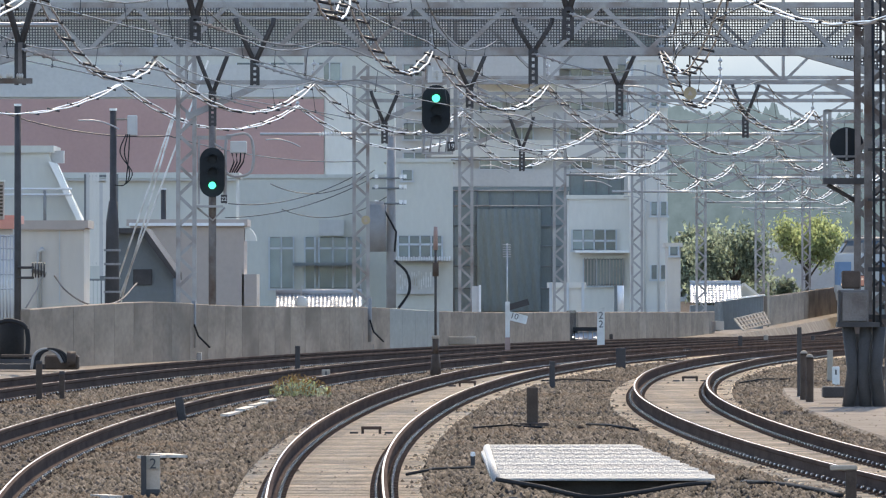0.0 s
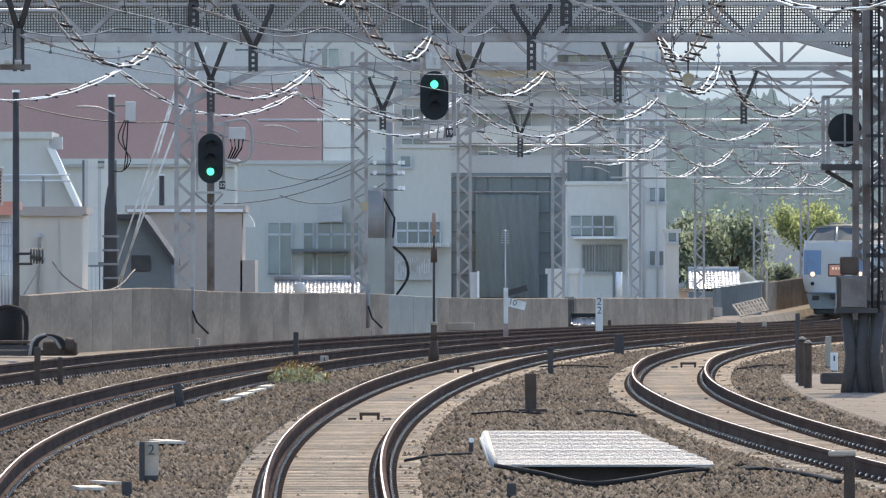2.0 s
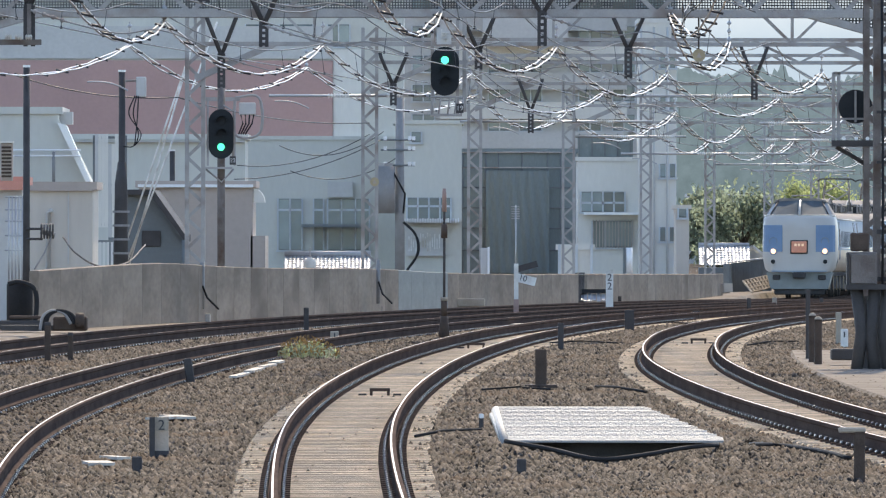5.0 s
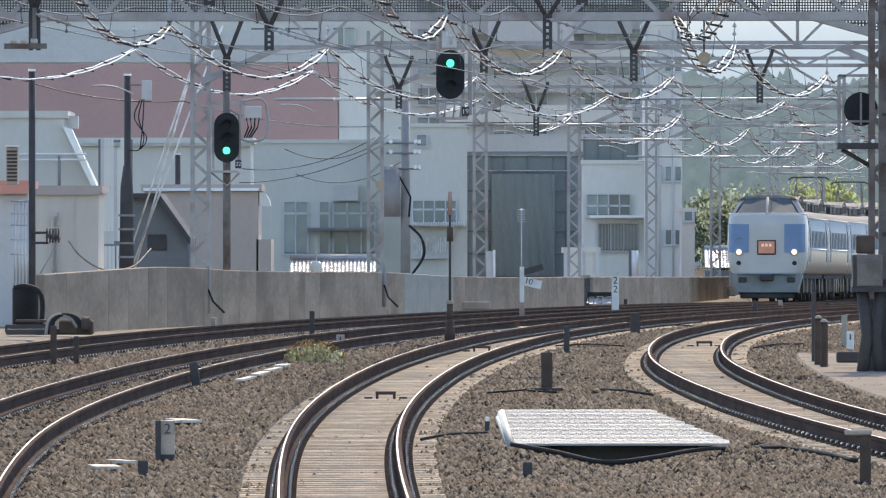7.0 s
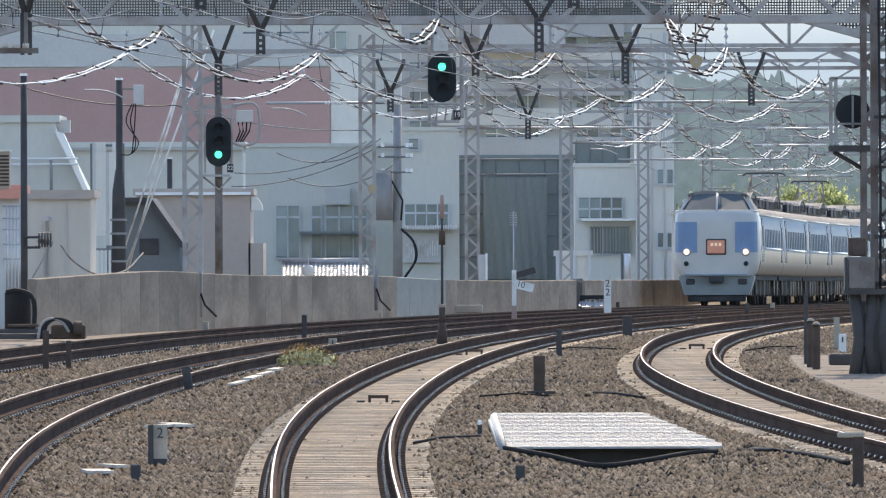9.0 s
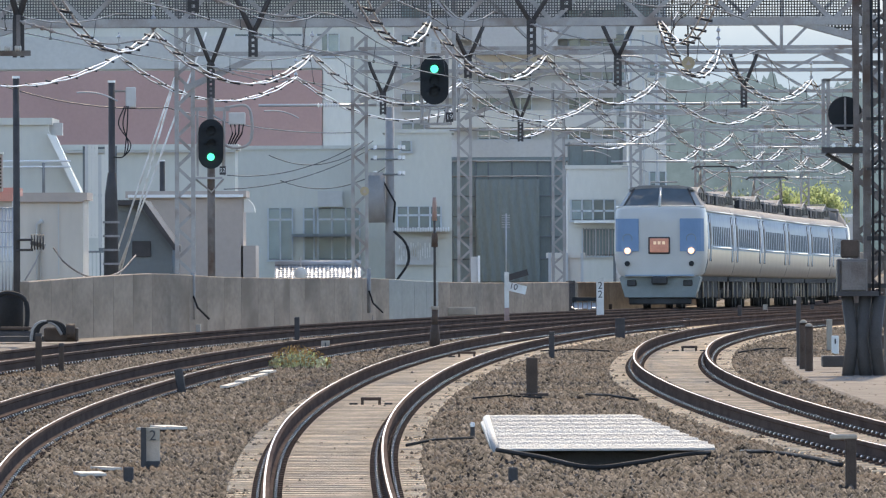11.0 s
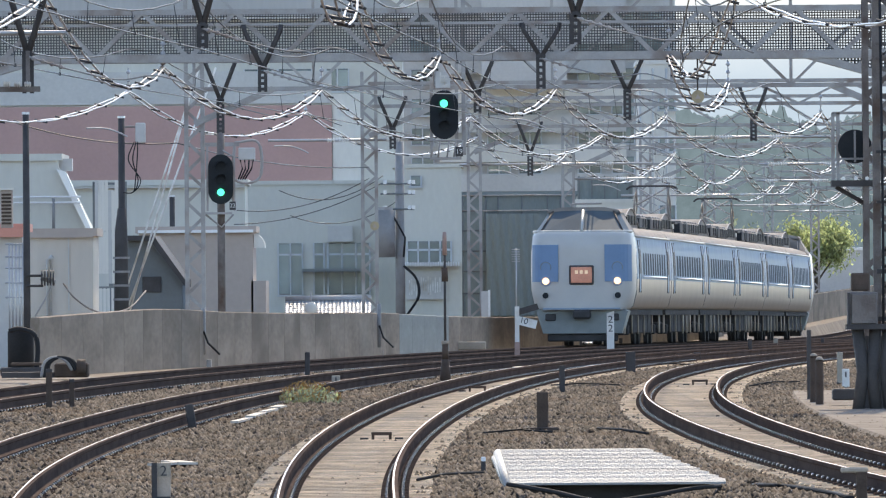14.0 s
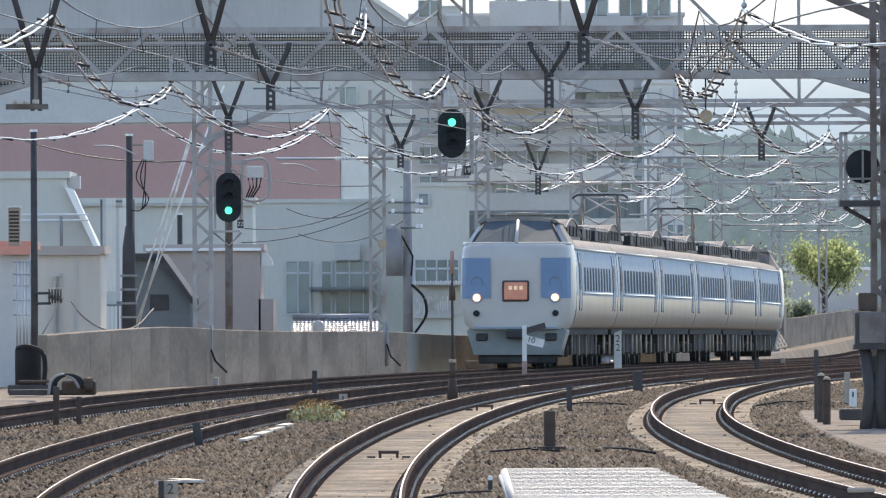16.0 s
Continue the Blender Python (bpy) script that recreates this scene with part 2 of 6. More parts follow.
def add_disc(bm, c, r, thick, axis="Y", n=20):
    rot = {"Y": Matrix.Rotation(radians(90), 4, "X"), "X": Matrix.Rotation(radians(90), 4, "Y"), "Z": Matrix()}[axis]
    bmesh.ops.create_cone(bm, cap_ends=True, segments=n, radius1=r, radius2=r, depth=thick, matrix=Matrix.Translation(c) @ rot)
    return bm


def disc(c, r, thick, axis="Y", n=20):
    return add_disc(bmesh.new(), c, r, thick, axis, n)


def add_prism(bm, outline, y0, y1):
    """A plate with an outline in x and z, between y0 and y1."""
    a = [bm.verts.new((x, y0, z)) for x, z in outline]
    b = [bm.verts.new((x, y1, z)) for x, z in outline]
    bm.faces.new(a)
    bm.faces.new(b[::-1])
    k = len(outline)
    for i in range(k):
        bm.faces.new((a[i], b[i], b[(i + 1) % k], a[(i + 1) % k]))
    return bm


def prism(outline, y0, y1):
    return add_prism(bmesh.new(), outline, y0, y1)


def curve_of(ds, xs):
    """A smooth curve through a few stations."""
    ds, xs = np.array(ds, float), np.array(xs, float)
    m = np.gradient(xs, ds)

    def f(d):
        d = np.asarray(d, float)
        i = np.clip(np.searchsorted(ds, d) - 1, 0, len(ds) - 2)
        h = ds[i + 1] - ds[i]
        t = np.clip((d - ds[i]) / h, -1.0, 2.0)
        return ((2 * t**3 - 3 * t**2 + 1) * xs[i] + (t**3 - 2 * t**2 + t) * h * m[i]
                + (-2 * t**3 + 3 * t**2) * xs[i + 1] + (t**3 - t**2) * h * m[i + 1])
    return f


# ---- the line's plan: stations in metres ahead, offsets to the right, height of the rails ----
STATIONS = (60, 100, 140, 180, 220, 260, 300, 340, 380, 420, 460, 500, 540, 620, 700, 800)
RAIL_Z = curve_of(STATIONS, (-0.45, -0.16, 0.24, 0.45, 0.55, 0.56, 0.51, 0.43, 0.33, 0.21, 0.06, -0.09, -0.16, 0.13, 0.5, 0.9))
TRACKS = (
    curve_of(STATIONS, (-7.4, -8.50, -8.88, -7.96, -6.16, -3.81, -1.16, 1.63, 4.46, 7.27, 10.05, 12.83, 15.62, 21.23, 27.1, 35.2)),
    curve_of(STATIONS, (-3.2, -4.34, -4.93, -4.16, -2.50, -0.28, 2.31, 5.13, 8.09, 11.05, 13.9, 16.70, 19.46, 25.03, 30.9, 39.0)),
    curve_of(STATIONS, (0.1, -0.77, -1.17, -0.65, 0.61, 2.51, 4.96, 7.90, 11.26, 14.95, 18.3, 21.05, 23.76, 29.33, 35.2, 43.3)),
    curve_of(STATIONS, (12.8, 7.91, 4.52, 3.44, 3.98, 5.67, 8.22, 11.45, 15.22, 19.3, 22.9, 25.45, 28.16, 33.73, 39.6, 47.7)),
)


def ground_z(y):
    return RAIL_Z(np.clip(y, 60, 800)) - 0.205


# ---- ground ----
def build_ground():
    ys = [-400, -60, 20] + [60 + 4 * i for i in range(186)] + [840, 900, 1100, 1500, 2500, 4500]
    xs = [-2500, -600, -120, -40] + [-26 + 2 * i for i in range(44)] + [75, 110, 250, 700, 2500]
    bm = bmesh.new()
    grid = [[bm.verts.new((x, y, float(ground_z(y)))) for x in xs] for y in ys]
    for a, b in zip(grid, grid[1:]):
        for i in range(len(xs) - 1):
            bm.faces.new((a[i], a[i + 1], b[i + 1], b[i]))
    tagged(part("ground", bm, M["ballast"]), "grey brown crushed stone ballast ground", "ground", kind="structure")


def build_stones():
    """Loose ballast stones: many small eight-sided lumps in one mesh."""
    rng = np.random.default_rng(4)
    n = 290000
    y = 112 + 230 * rng.random(n) ** 1.5
    half = 0.0352 * y + 0.8
    x = (rng.random(n) * 2 - 1) * half
    keep = x > TRACKS[0](y) - 2.3
    for no, clear in ((2, 0.98), (3, 0.98)):
        edge = clear - 0.10 + 0.10 * np.sin(y * 0.9 + no) + 0.07 * np.sin(y * 2.7) + 0.22 * (rng.random(n) - 0.5)
        keep &= ~((abs(x - TRACKS[no](y)) < edge) & (rng.random(n) < 0.983))
    for no in (0, 1):
        keep &= ~((abs(x - TRACKS[no](y)) < 0.75) & (rng.random(n) < 0.7))
    x, y = x[keep], y[keep]
    n = len(x)
    extra = rng.random(n) < 0.02
    x = np.where(extra, 0.27 + 2.73 * rng.random(n), x)
    y = np.where(extra, 127.2 + 1.7 * rng.random(n), y)
    z = ground_z(y)
    bank = np.where(x < 1.54, 1.54 - x, (x - 1.54) * 0.87) / 1.27      # the bank against the pit cover
    z = z + np.where((x > 0.27) & (x < 3.0) & (y > 127.2) & (y < 129), 0.27 * np.clip(bank, 0, 1) ** 1.1 * np.clip((y - 127.2) / 1.5, 0, 1), 0)
    r = 0.013 + 0.032 * rng.random(n) ** 3
    base = np.array([(1, 0.1, -0.3), (-0.3, 0.95, -0.3), (-0.9, -0.2, -0.3), (0.15, -1, -0.3), (0.25, 0.15, 0.95), (-0.35, -0.2, 0.8)])
    v = base[None] * (0.55 + 0.9 * rng.random((n, 6, 3))) * (r[:, None, None] * np.array([1.25, 1.1, 0.85]))
    a = rng.random(n) * 6.28
    c, s = np.cos(a)[:, None], np.sin(a)[:, None]
    vx, vy = v[..., 0] * c - v[..., 1] * s, v[..., 0] * s + v[..., 1] * c
    verts = np.stack([vx + x[:, None], vy + y[:, None], v[..., 2] + (z + r * 0.35)[:, None]], -1).reshape(-1, 3)
    tri = np.array([(0, 1, 4), (1, 5, 4), (1, 2, 5), (2, 3, 5), (3, 4, 5), (3, 0, 4)])
    faces = (tri[None] + (np.arange(n) * 6)[:, None, None]).reshape(-1, 3)
    me = bpy.data.meshes.new("ballast_stones")
    me.vertices.add(len(verts))
    me.vertices.foreach_set("co", verts.ravel())
    me.loops.add(len(faces) * 3)
    me.loops.foreach_set("vertex_index", faces.ravel().astype(np.int32))
    me.polygons.add(len(faces))
    me.polygons.foreach_set("loop_start", np.arange(0, len(faces) * 3, 3, dtype=np.int32))
    me.update(calc_edges=True)
    me.materials.append(M["stone"])
    tagged(new("ballast_stones", me), "loose angular grey and brown ballast stones", "ballast", kind="stuff")


RAIL_SHAPE = [(-0.063, 0), (0.063, 0), (0.063, 0.012), (0.012, 0.03), (0.009, 0.105), (0.033, 0.118), (0.033, 0.148),
              (0.026, 0.153), (-0.006, 0.154), (-0.024, 0.153), (-0.033, 0.148), (-0.033, 0.118), (-0.009, 0.105), (-0.012, 0.03), (-0.063, 0.012)]


def build_track(no, paved):
    f = TRACKS[no]
    track = thing("track_%d" % (no + 1), "curved railway track with rust brown rails and polished tops", "railway track", kind="structure")
    ys = np.concatenate([np.arange(70, 380, 3.0), np.arange(380, 800, 8.0)])
    xs = f(ys)
    zs = RAIL_Z(ys) - 0.174
    dx = np.gradient(xs, ys)
    for side in (-1, 1):
        bm = bmesh.new()
        rings = []
        for x, y, z, g in zip(xs, ys, zs, dx):
            k = math.hypot(1, g)
            rings.append([bm.verts.new((x + (side * 0.5665 + px) / k, y - (side * 0.5665 + px) * g / k, z + pz * 1.137 - side * 0.012)) for px, pz in RAIL_SHAPE])
        k = len(RAIL_SHAPE)
        for a, b in zip(rings, rings[1:]):
            for i in range(k):
                fc = bm.faces.new((a[i], a[(i + 1) % k], b[(i + 1) % k], b[i]))
                fc.material_index = 1 if i == 8 else 0
        part("rail", bm, [M["rail_side"], M["rail_top"]], track)
    rng = random.Random(no)
    spacing = 0.62
    me = None
    y, count = 112.0, 0
    far = bmesh.new()
    clips, plates = bmesh.new(), bmesh.new()
    while y < 420:
        g = float((f(y + 1) - f(y - 1)) / 2)
        at = pose(float(f(y)), y, float(RAIL_Z(y)) - 0.174 - 0.075 + (0 if paved else -0.035), 0, 0, -math.degrees(math.atan(g)) + rng.uniform(-0.6, 0.6))
        if count < 300:
            if me is None:
                me = part("sleeper", box((0, 0, 0), (1.92, 0.24, 0.15), bevel=0.015), M["sleeper"], track)
                me.matrix_basis = at
            else:
                ob = new("sleeper", me.data)
                ob.parent = track
                ob.matrix_basis = at
            count += 1
        else:
            add_box(far, (0, 0, 0), (1.92, 0.24, 0.15), m=at)
        if y < 300:
            for cx in (-0.645, -0.488, 0.488, 0.645):
                a, b = at @ Vector((cx, -0.055, 0.108)), at @ Vector((cx, 0.055, 0.108))
                add_tube(clips, [a, b], 0.022, 6)
                add_box(plates, (cx, 0, 0.082), (0.13, 0.17, 0.03), m=at)
        y += spacing
    tagged(part("far_sleepers", far, M["sleeper"], track), kind="stuff")
    tagged(part("rail_clips", clips, M["clip_steel"], track), kind="stuff")
    tagged(part("base_plates", plates, M["rail_side"], track), kind="stuff")
    return track


# ---- concrete boundary wall beside the train's track ----
def build_wall():
    wall = thing("wall_west", "long stained concrete boundary wall beside the track", "wall", kind="structure")
    off = -2.75
    y = 241.0
    top = curve_of((241, 255, 268, 285, 300, 330, 350, 420, 460, 510), (0.06, 0.12, 0.16, 0.07, 0.03, 0.0, -0.09, -0.12, -0.08, -0.02))
    while y < 506:
        n = 4.5
        a = Vector((float(TRACKS[0](y)) + off, y, 0))
        b = Vector((float(TRACKS[0](y + n)) + off, y + n, 0))
        mid = (a + b) / 2
        at = pose(mid.x, mid.y, float(RAIL_Z(mid.y)) - 0.3, 0, 0, -math.degrees(math.atan2(b.x - a.x, n)))
        ha, hb = 1.28 + float(top(y)), 1.28 + float(top(y + n))
        l = n / 2 - 0.012
        bm = bmesh.new()
        for sx in (-0.09, 0.09):
            for q, h in ((-l, ha), (l, hb)):
                bm.verts.new((sx, q, -0.1))
                bm.verts.new((sx, q, h))
        v = list(bm.verts)
        for q in ((0, 2, 3, 1), (4, 5, 7, 6), (0, 1, 5, 4), (2, 6, 7, 3), (1, 3, 7, 5), (0, 4, 6, 2)):
            bm.faces.new([v[k] for k in q])
        bmesh.ops.bevel(bm, geom=list(bm.edges), offset=0.015, segments=1, affect="EDGES")
        if 411 < y < 413:
            bm.free()
            gate = thing("yard_gate", "dark barred gate filling a gap in the wall", "gate")
            for k in range(14):
                part("bar", box((0, -2.1 + 0.32 * k, 0.6), (0.04, 0.07, 1.2)), M["steel_dark"], gate)
            for z in (0.15, 1.15):
                part("gate_rail", box((0, 0, z), (0.05, 4.3, 0.07)), M["steel_dark"], gate)
            gate.matrix_basis = at
        else:
            part("panel", bm, M["concrete_blue"] if 332 < y < 353 else M["concrete"], wall).matrix_basis = at
        y += n
    bm = bmesh.new()
    ys = np.arange(190, 790, 5.0)
    rise = curve_of((185, 470, 525, 650, 800), (-0.05, -0.05, 0.19, 0.3, 0.3))
    rows = [[bm.verts.new((float(TRACKS[0](q)) + o + 0.12 * noise.noise((q * 0.13, o, 0)), q, float(RAIL_Z(q)) + h + (float(rise(q)) if h > -0.2 else 0)))
             for o, h in ((-5.5, 0.0), (-3.9, 0.0), (-1.75, 0.0), (-1.45, -0.25))] for q in ys]
    for a, b in zip(rows, rows[1:]):
        for i in range(3):
            bm.faces.new((a[i], a[i + 1], b[i + 1], b[i]))
    tagged(part("pavement_west", bm, M["path"]), "pale worn dusty path along the wall", "path", kind="structure")
    far = thing("wall_far", "pale concrete boundary wall curving away beside the climbing track", "wall", kind="structure")
    y = 553.0
    while y < 790:
        n = 6.0
        a = Vector((float(TRACKS[0](y)) + off, y, 0))
        b = Vector((float(TRACKS[0](y + n)) + off, y + n, 0))
        mid = (a + b) / 2
        ob = part("panel", box((0, 0, 0.5), (0.2, 5.98, 1.66), bevel=0.02), M["concrete"], far)
        ob.matrix_basis = pose(mid.x, mid.y, float(RAIL_Z(mid.y)) + float(rise(mid.y)) - 0.07, 0, 0, -math.degrees(math.atan2(b.x - a.x, n)))
        y += n


# ---- overhead line structures ----
SPANS = (145, 190, 233, 279, 330, 375, 420, 463, 508, 560, 605)


def lattice_column(name, parent, x, y, z0, z1, w, material):
    """Four corner angles with zigzag lacing on each face."""
    ob = part(name, box((x, y, z0 + 0.12), (w + 0.3, w + 0.3, 0.24)), material, parent)
    h = w / 2
    for sx in (-h, h):
        for sy in (-h, h):
            part("angle", box((x + sx, y + sy, (z0 + z1) / 2), (0.085, 0.085, z1 - z0)), material, ob)
    n = max(2, round((z1 - z0) / (w * 0.95)))
    step = (z1 - z0) / n
    for i in range(n):
        a, b = (-h, h) if i % 2 else (h, -h)
        za, zb = z0 + i * step, z0 + (i + 1) * step
        for s in (-h, h):
            part("lacing", add_bar(bmesh.new(), (x + a, y + s, za), (x + b, y + s, zb), 0.02, 0.065), material, ob)
            part("lacing", add_bar(bmesh.new(), (x + s, y + a, za), (x + s, y + b, zb), 0.02, 0.065), material, ob)
    return ob


def truss(parent, y, x0, x1, z0, z1, panel, material, depth=0.55, chord=0.085, diag=0.06, mid=None):
    """A box truss across the tracks: chords, posts and diagonals on both faces."""
    for yy in (y - depth / 2, y + depth / 2):
        for z in (z0, z1) + ((mid,) if mid else ()):
            part("chord", box(((x0 + x1) / 2, yy, z), (x1 - x0, 0.07, 0.05 if z == mid else chord if z == z0 else min(chord, 0.1))), material, parent)
        n = max(2, round((x1 - x0) / panel))
        st = (x1 - x0) / n
        for i in range(n):
            xa, xb = x0 + i * st, x0 + (i + 1) * st
            za, zb = (z0, z1) if i % 2 else (z1, z0)
            part("diagonal", add_bar(bmesh.new(), (xa, yy, za), (xb, yy, zb), 0.04, diag), material, parent)
            if z1 - z0 > 1.2:
                part("upright", add_bar(bmesh.new(), (xa, yy, z0), (xa, yy, z1), diag, 0.04), material, parent)
    x = x0
    while x <= x1:
        for z in (z0, z1):
            part("cross_tie", add_bar(bmesh.new(), (x, y - depth / 2, z), (x, y + depth / 2, z), 0.05), material, parent)
        x += panel * 2


def hanger(parent, x, y, z_top, z_join, z_bot, spread=0.34):
    """A V-shaped drop arm with a perforated post below."""
    stub = bmesh.new()
    for q in (-spread, spread):
        add_bar(stub, (x + q, y, z_top - 0.03), (x + q, y + 0.3, z_top - 0.03), 0.07)
    part("stub", stub, M["steel_dark"], parent)
    h = part("hanger", tube([(x - spread, y, z_top), (x - spread * 0.92, y, z_top - 0.12), (x, y, z_join)], 0.045), M["steel_dark"], parent, "dark V-shaped drop arm")
    part("hanger_arm", tube([(x + spread, y, z_top), (x + spread * 0.92, y, z_top - 0.12), (x, y, z_join)], 0.045), M["steel_dark"], h)
    bm = bmesh.new()
    n = max(3, int((z_join - z_bot) / 0.085))
    st = (z_join + 0.05 - z_bot) / n
    for sx in (-0.055, 0.055):
        add_box(bm, (x + sx, y, (z_join + z_bot) / 2), (0.06, 0.1, z_join - z_bot + 0.1))
    for i in range(n + 1):
        add_box(bm, (x, y, z_bot + i * st), (0.1, 0.09, 0.052))
    part("post", bm, M["steel_dark"], h)
    part("insulator", ribbed((x + 0.02, y - 0.1, z_join - 0.02), (x + 0.55, y - 0.1, z_join - 0.19), 0.016, 0.036, 4), M["steel_pale"], h, "grey rod insulator")
    part("pull_wire", tube([(x + 0.5, y - 0.1, z_join - 0.18), (x + 1.3, y - 0.1, z_join - 0.36), (x + 1.9, y - 0.1, z_join - 0.31), (x + 2.6, y - 0.1, z_join - 0.55)], 0.012, 5), M["steel"], h)


def registration_pipe(parent, x0, x1, y, z):
    p = part("crossbar", tube([(x0, y, z), (x1, y, z)], 0.035, 8), M["wire"], parent, "bright galvanised crossbar with insulators")
    if y < 200:
        return
    c = x0 + (x1 - x0) * 0.62
    for s in (-0.75, 0.75):
        part("insulator", ribbed((c + s - 0.28, y, z), (c + s + 0.28, y, z), 0.036, 0.066, 8), M["white_paint"], p, "ribbed white insulator")


def gantry(y, z0, z1, panel, material, label, hangers=(), pipes=(), left=None, right_off=3.1, meshed=False, mid=None, columns=True):
    x0, x1 = float(TRACKS[0](y)) - 3.4 if left is None else left, float(TRACKS[3](y)) + right_off
    g = thing("overhead_gantry", label, "gantry", group="overhead line gantries")
    zb = float(RAIL_Z(y)) - 0.2
    if columns:
        lattice_column("column", g, x0, y, zb, z1 + 0.3, 0.35, M["steel_pale"])
        lattice_column("column", g, x1, y, zb, z1 + 0.3, 0.45, M["steel_column"] if y < 240 else M["steel_pale"])
    truss(g, y, x0, x1, z0, z1, panel, material, mid=mid, chord=0.15 if meshed else 0.085, diag=0.08 if meshed else 0.055)
    for x, s in ((x0, 1), (x1, -1)):
        for yy in (y - 0.25, y + 0.25):
            drop, run = (0.42, 1.5) if meshed else (0.75, 1.7)
            part("knee_brace", add_bar(bmesh.new(), (x, yy, z0 - drop), (x + s * run, yy, z0), 0.06, 0.13), material, g)
            if meshed:
                part("haunch_strut", add_bar(bmesh.new(), (x + s * 0.1, yy, z0 + 0.1), (x + s * 0.6, yy, z0 - 0.25), 0.04, 0.08), material, g)
                haunch = bmesh.new()
                k = 1
                while k * 0.06 < run:
                    add_box(haunch, (x + s * k * 0.06, yy + 0.05, z0 - drop * (1 - k * 0.06 / run) / 2), (0.02, 0.02, drop * (1 - k * 0.06 / run)))
                    k += 1
                for k in range(1, 7):
                    add_box(haunch, (x + s * run * (1 - k / 7) / 2, yy + 0.05, z0 - drop * k / 7), (run * (1 - k / 7), 0.02, 0.02))
                part("haunch_mesh", haunch, M["mesh_wire"], g)
    if meshed:
        bm = bmesh.new()
        yy = y + 0.1
        x = x0
        while x < x1:
            add_box(bm, (x, yy, (z0 + z1) / 2), (0.022, 0.02, z1 - z0))
            x += 0.05
        z = z0
        while z < z1:
            add_box(bm, ((x0 + x1) / 2, yy, z), (x1 - x0, 0.02, 0.02))
            z += 0.05
        part("wire_mesh", bm, M["mesh_wire"], g, "fine galvanised mesh screen")
        part("walkway", box(((x0 + x1) / 2, y, z0 + 0.06), (x1 - x0, 0.6, 0.03)), M["steel"], g)
    for h in hangers:
        hanger(g, h[0], y - 0.46, *h[1:])
    for p in pipes:
        registration_pipe(g, p[0], p[1], y, p[2])
    return g


def build_gantries():
    gantry(190, 7.0, 7.9, 1.0, M["steel_column"], "dark riveted lattice gantry over four tracks",
           [(-3.60, 7.2, 5.94, 5.69), (1.84, 7.2, 6.06, 5.71), (-6.15, 6.75, 5.55, 5.05)],
           [(-6.97, -5.61, 5.89)], right_off=2.86)
    d = thing("insulator_bank", "row of pale ribbed insulators on a small bracket under the gantry", "insulator")
    for k in range(3):
        part("insulator", ribbed((-6.50 + 0.15 * k, 189.3, 5.13), (-6.40 + 0.15 * k, 189.3, 5.13), 0.03, 0.045, 3), M["white_paint"], d)
    part("bracket", box((-6.28, 189.45, 5.06), (0.62, 0.1, 0.08)), M["steel_column"], d)
    part("arm", box((-6.15, 189.5, 5.32), (0.06, 0.08, 0.6)), M["steel_column"], d)
    gantry(233, 6.24, 7.07, 0.82, M["steel_pale"], "pale lattice gantry screened with fine wire mesh",
           [(-3.35, 6.83, 6.03, 5.68), (1.63, 6.83, 6.21, 5.70)],
           meshed=True, mid=6.84, right_off=3.45)
    gantry(279, 6.38, 8.9, 2.5, M["steel_pale"], "tall pale lattice gantry with long diagonals", left=-5.49, hangers=
           [(3.80, 7.05, 6.24, 5.69), (-4.92, 7.05, 6.12, 5.48),
            (0.59, 7.02, 6.20, 5.88)])
    gantry(330, 6.68, 7.26, 1.2, M["steel_pale"], "pale lattice gantry with a shallow beam", left=-2.06, hangers=[(-1.46, 6.92, 6.07, 5.63), (7.69, 7.12, 6.22, 5.77)],
           pipes=[(-4.62, -0.56, 5.83), (4.25, 9.70, 5.83)])
    gantry(375, 6.68, 7.50, 1.4, M["steel_pale"], "pale lattice gantry with a shallow beam",
           [(2.30, 6.81, 5.87, 5.30)],
           [(0.26, 5.80, 5.59), (8.90, 10.96, 5.54)], left=0.685)
    for y, left, pipes in ((420, 3.80, [(3.94, 7.60, 5.51), (9.88, 11.98, 5.40)]),
                           (463, 6.94, [(6.06, 12.10, 5.24)]),
                           (508, 10.12, [(10.29, 14.75, 5.12)]),
                           (560, 13.68, [(12.93, 17.43, 5.15)]), (605, 16.94, [])):
        z = float(RAIL_Z(y))
        gantry(y, z + 6.3, z + 7.0, 1.4, M["steel_pale"], "far pale lattice gantry with a shallow beam", (), pipes, left=left)


# ---- overhead wires ----
def feeder(supports, sag=0.78, gap=0.16):
    """A pair of bright conductors hung from support to support, with dark spacers."""
    w = thing("feeder_wire", "pair of bright sagging overhead conductors with dark spacers", "overhead wire", group="overhead wires")
    lines = ([], [])
    for a, b in zip(supports, supports[1:]):
        a, b = Vector(a), Vector(b)
        n = 24
        for i in range(n):
            t = i / n
            p = a.lerp(b, t) - Vector((0, 0, 4 * sag * t * (1 - t)))
            wob = 0.012 * math.sin(i * 2.1 + a.y)
            g = gap * min(1, 0.35 + 6 * t * (1 - t))
            lines[0].append(p + Vector((-g / 2, 0, wob)))
            lines[1].append(p + Vector((g / 2, 0, -wob)))
            if i % 2 == 1:
                part("spacer", tube([p + Vector((-g / 2 - 0.05, 0, 0.03)), p + Vector((g / 2 + 0.05, 0, -0.03))], 0.022, 5), M["wire_dark"], w)
    for l in lines:
        part("conductor", tube(l, 0.017, 6), M["wire"], w)
    for s in supports:
        part("insulator", ribbed((s[0], s[1], s[2] - 0.02), (s[0], s[1], s[2] + 0.5), 0.018, 0.05, 3, 10), M["insulator_grey"], w, "glazed grey insulator string")
    return w


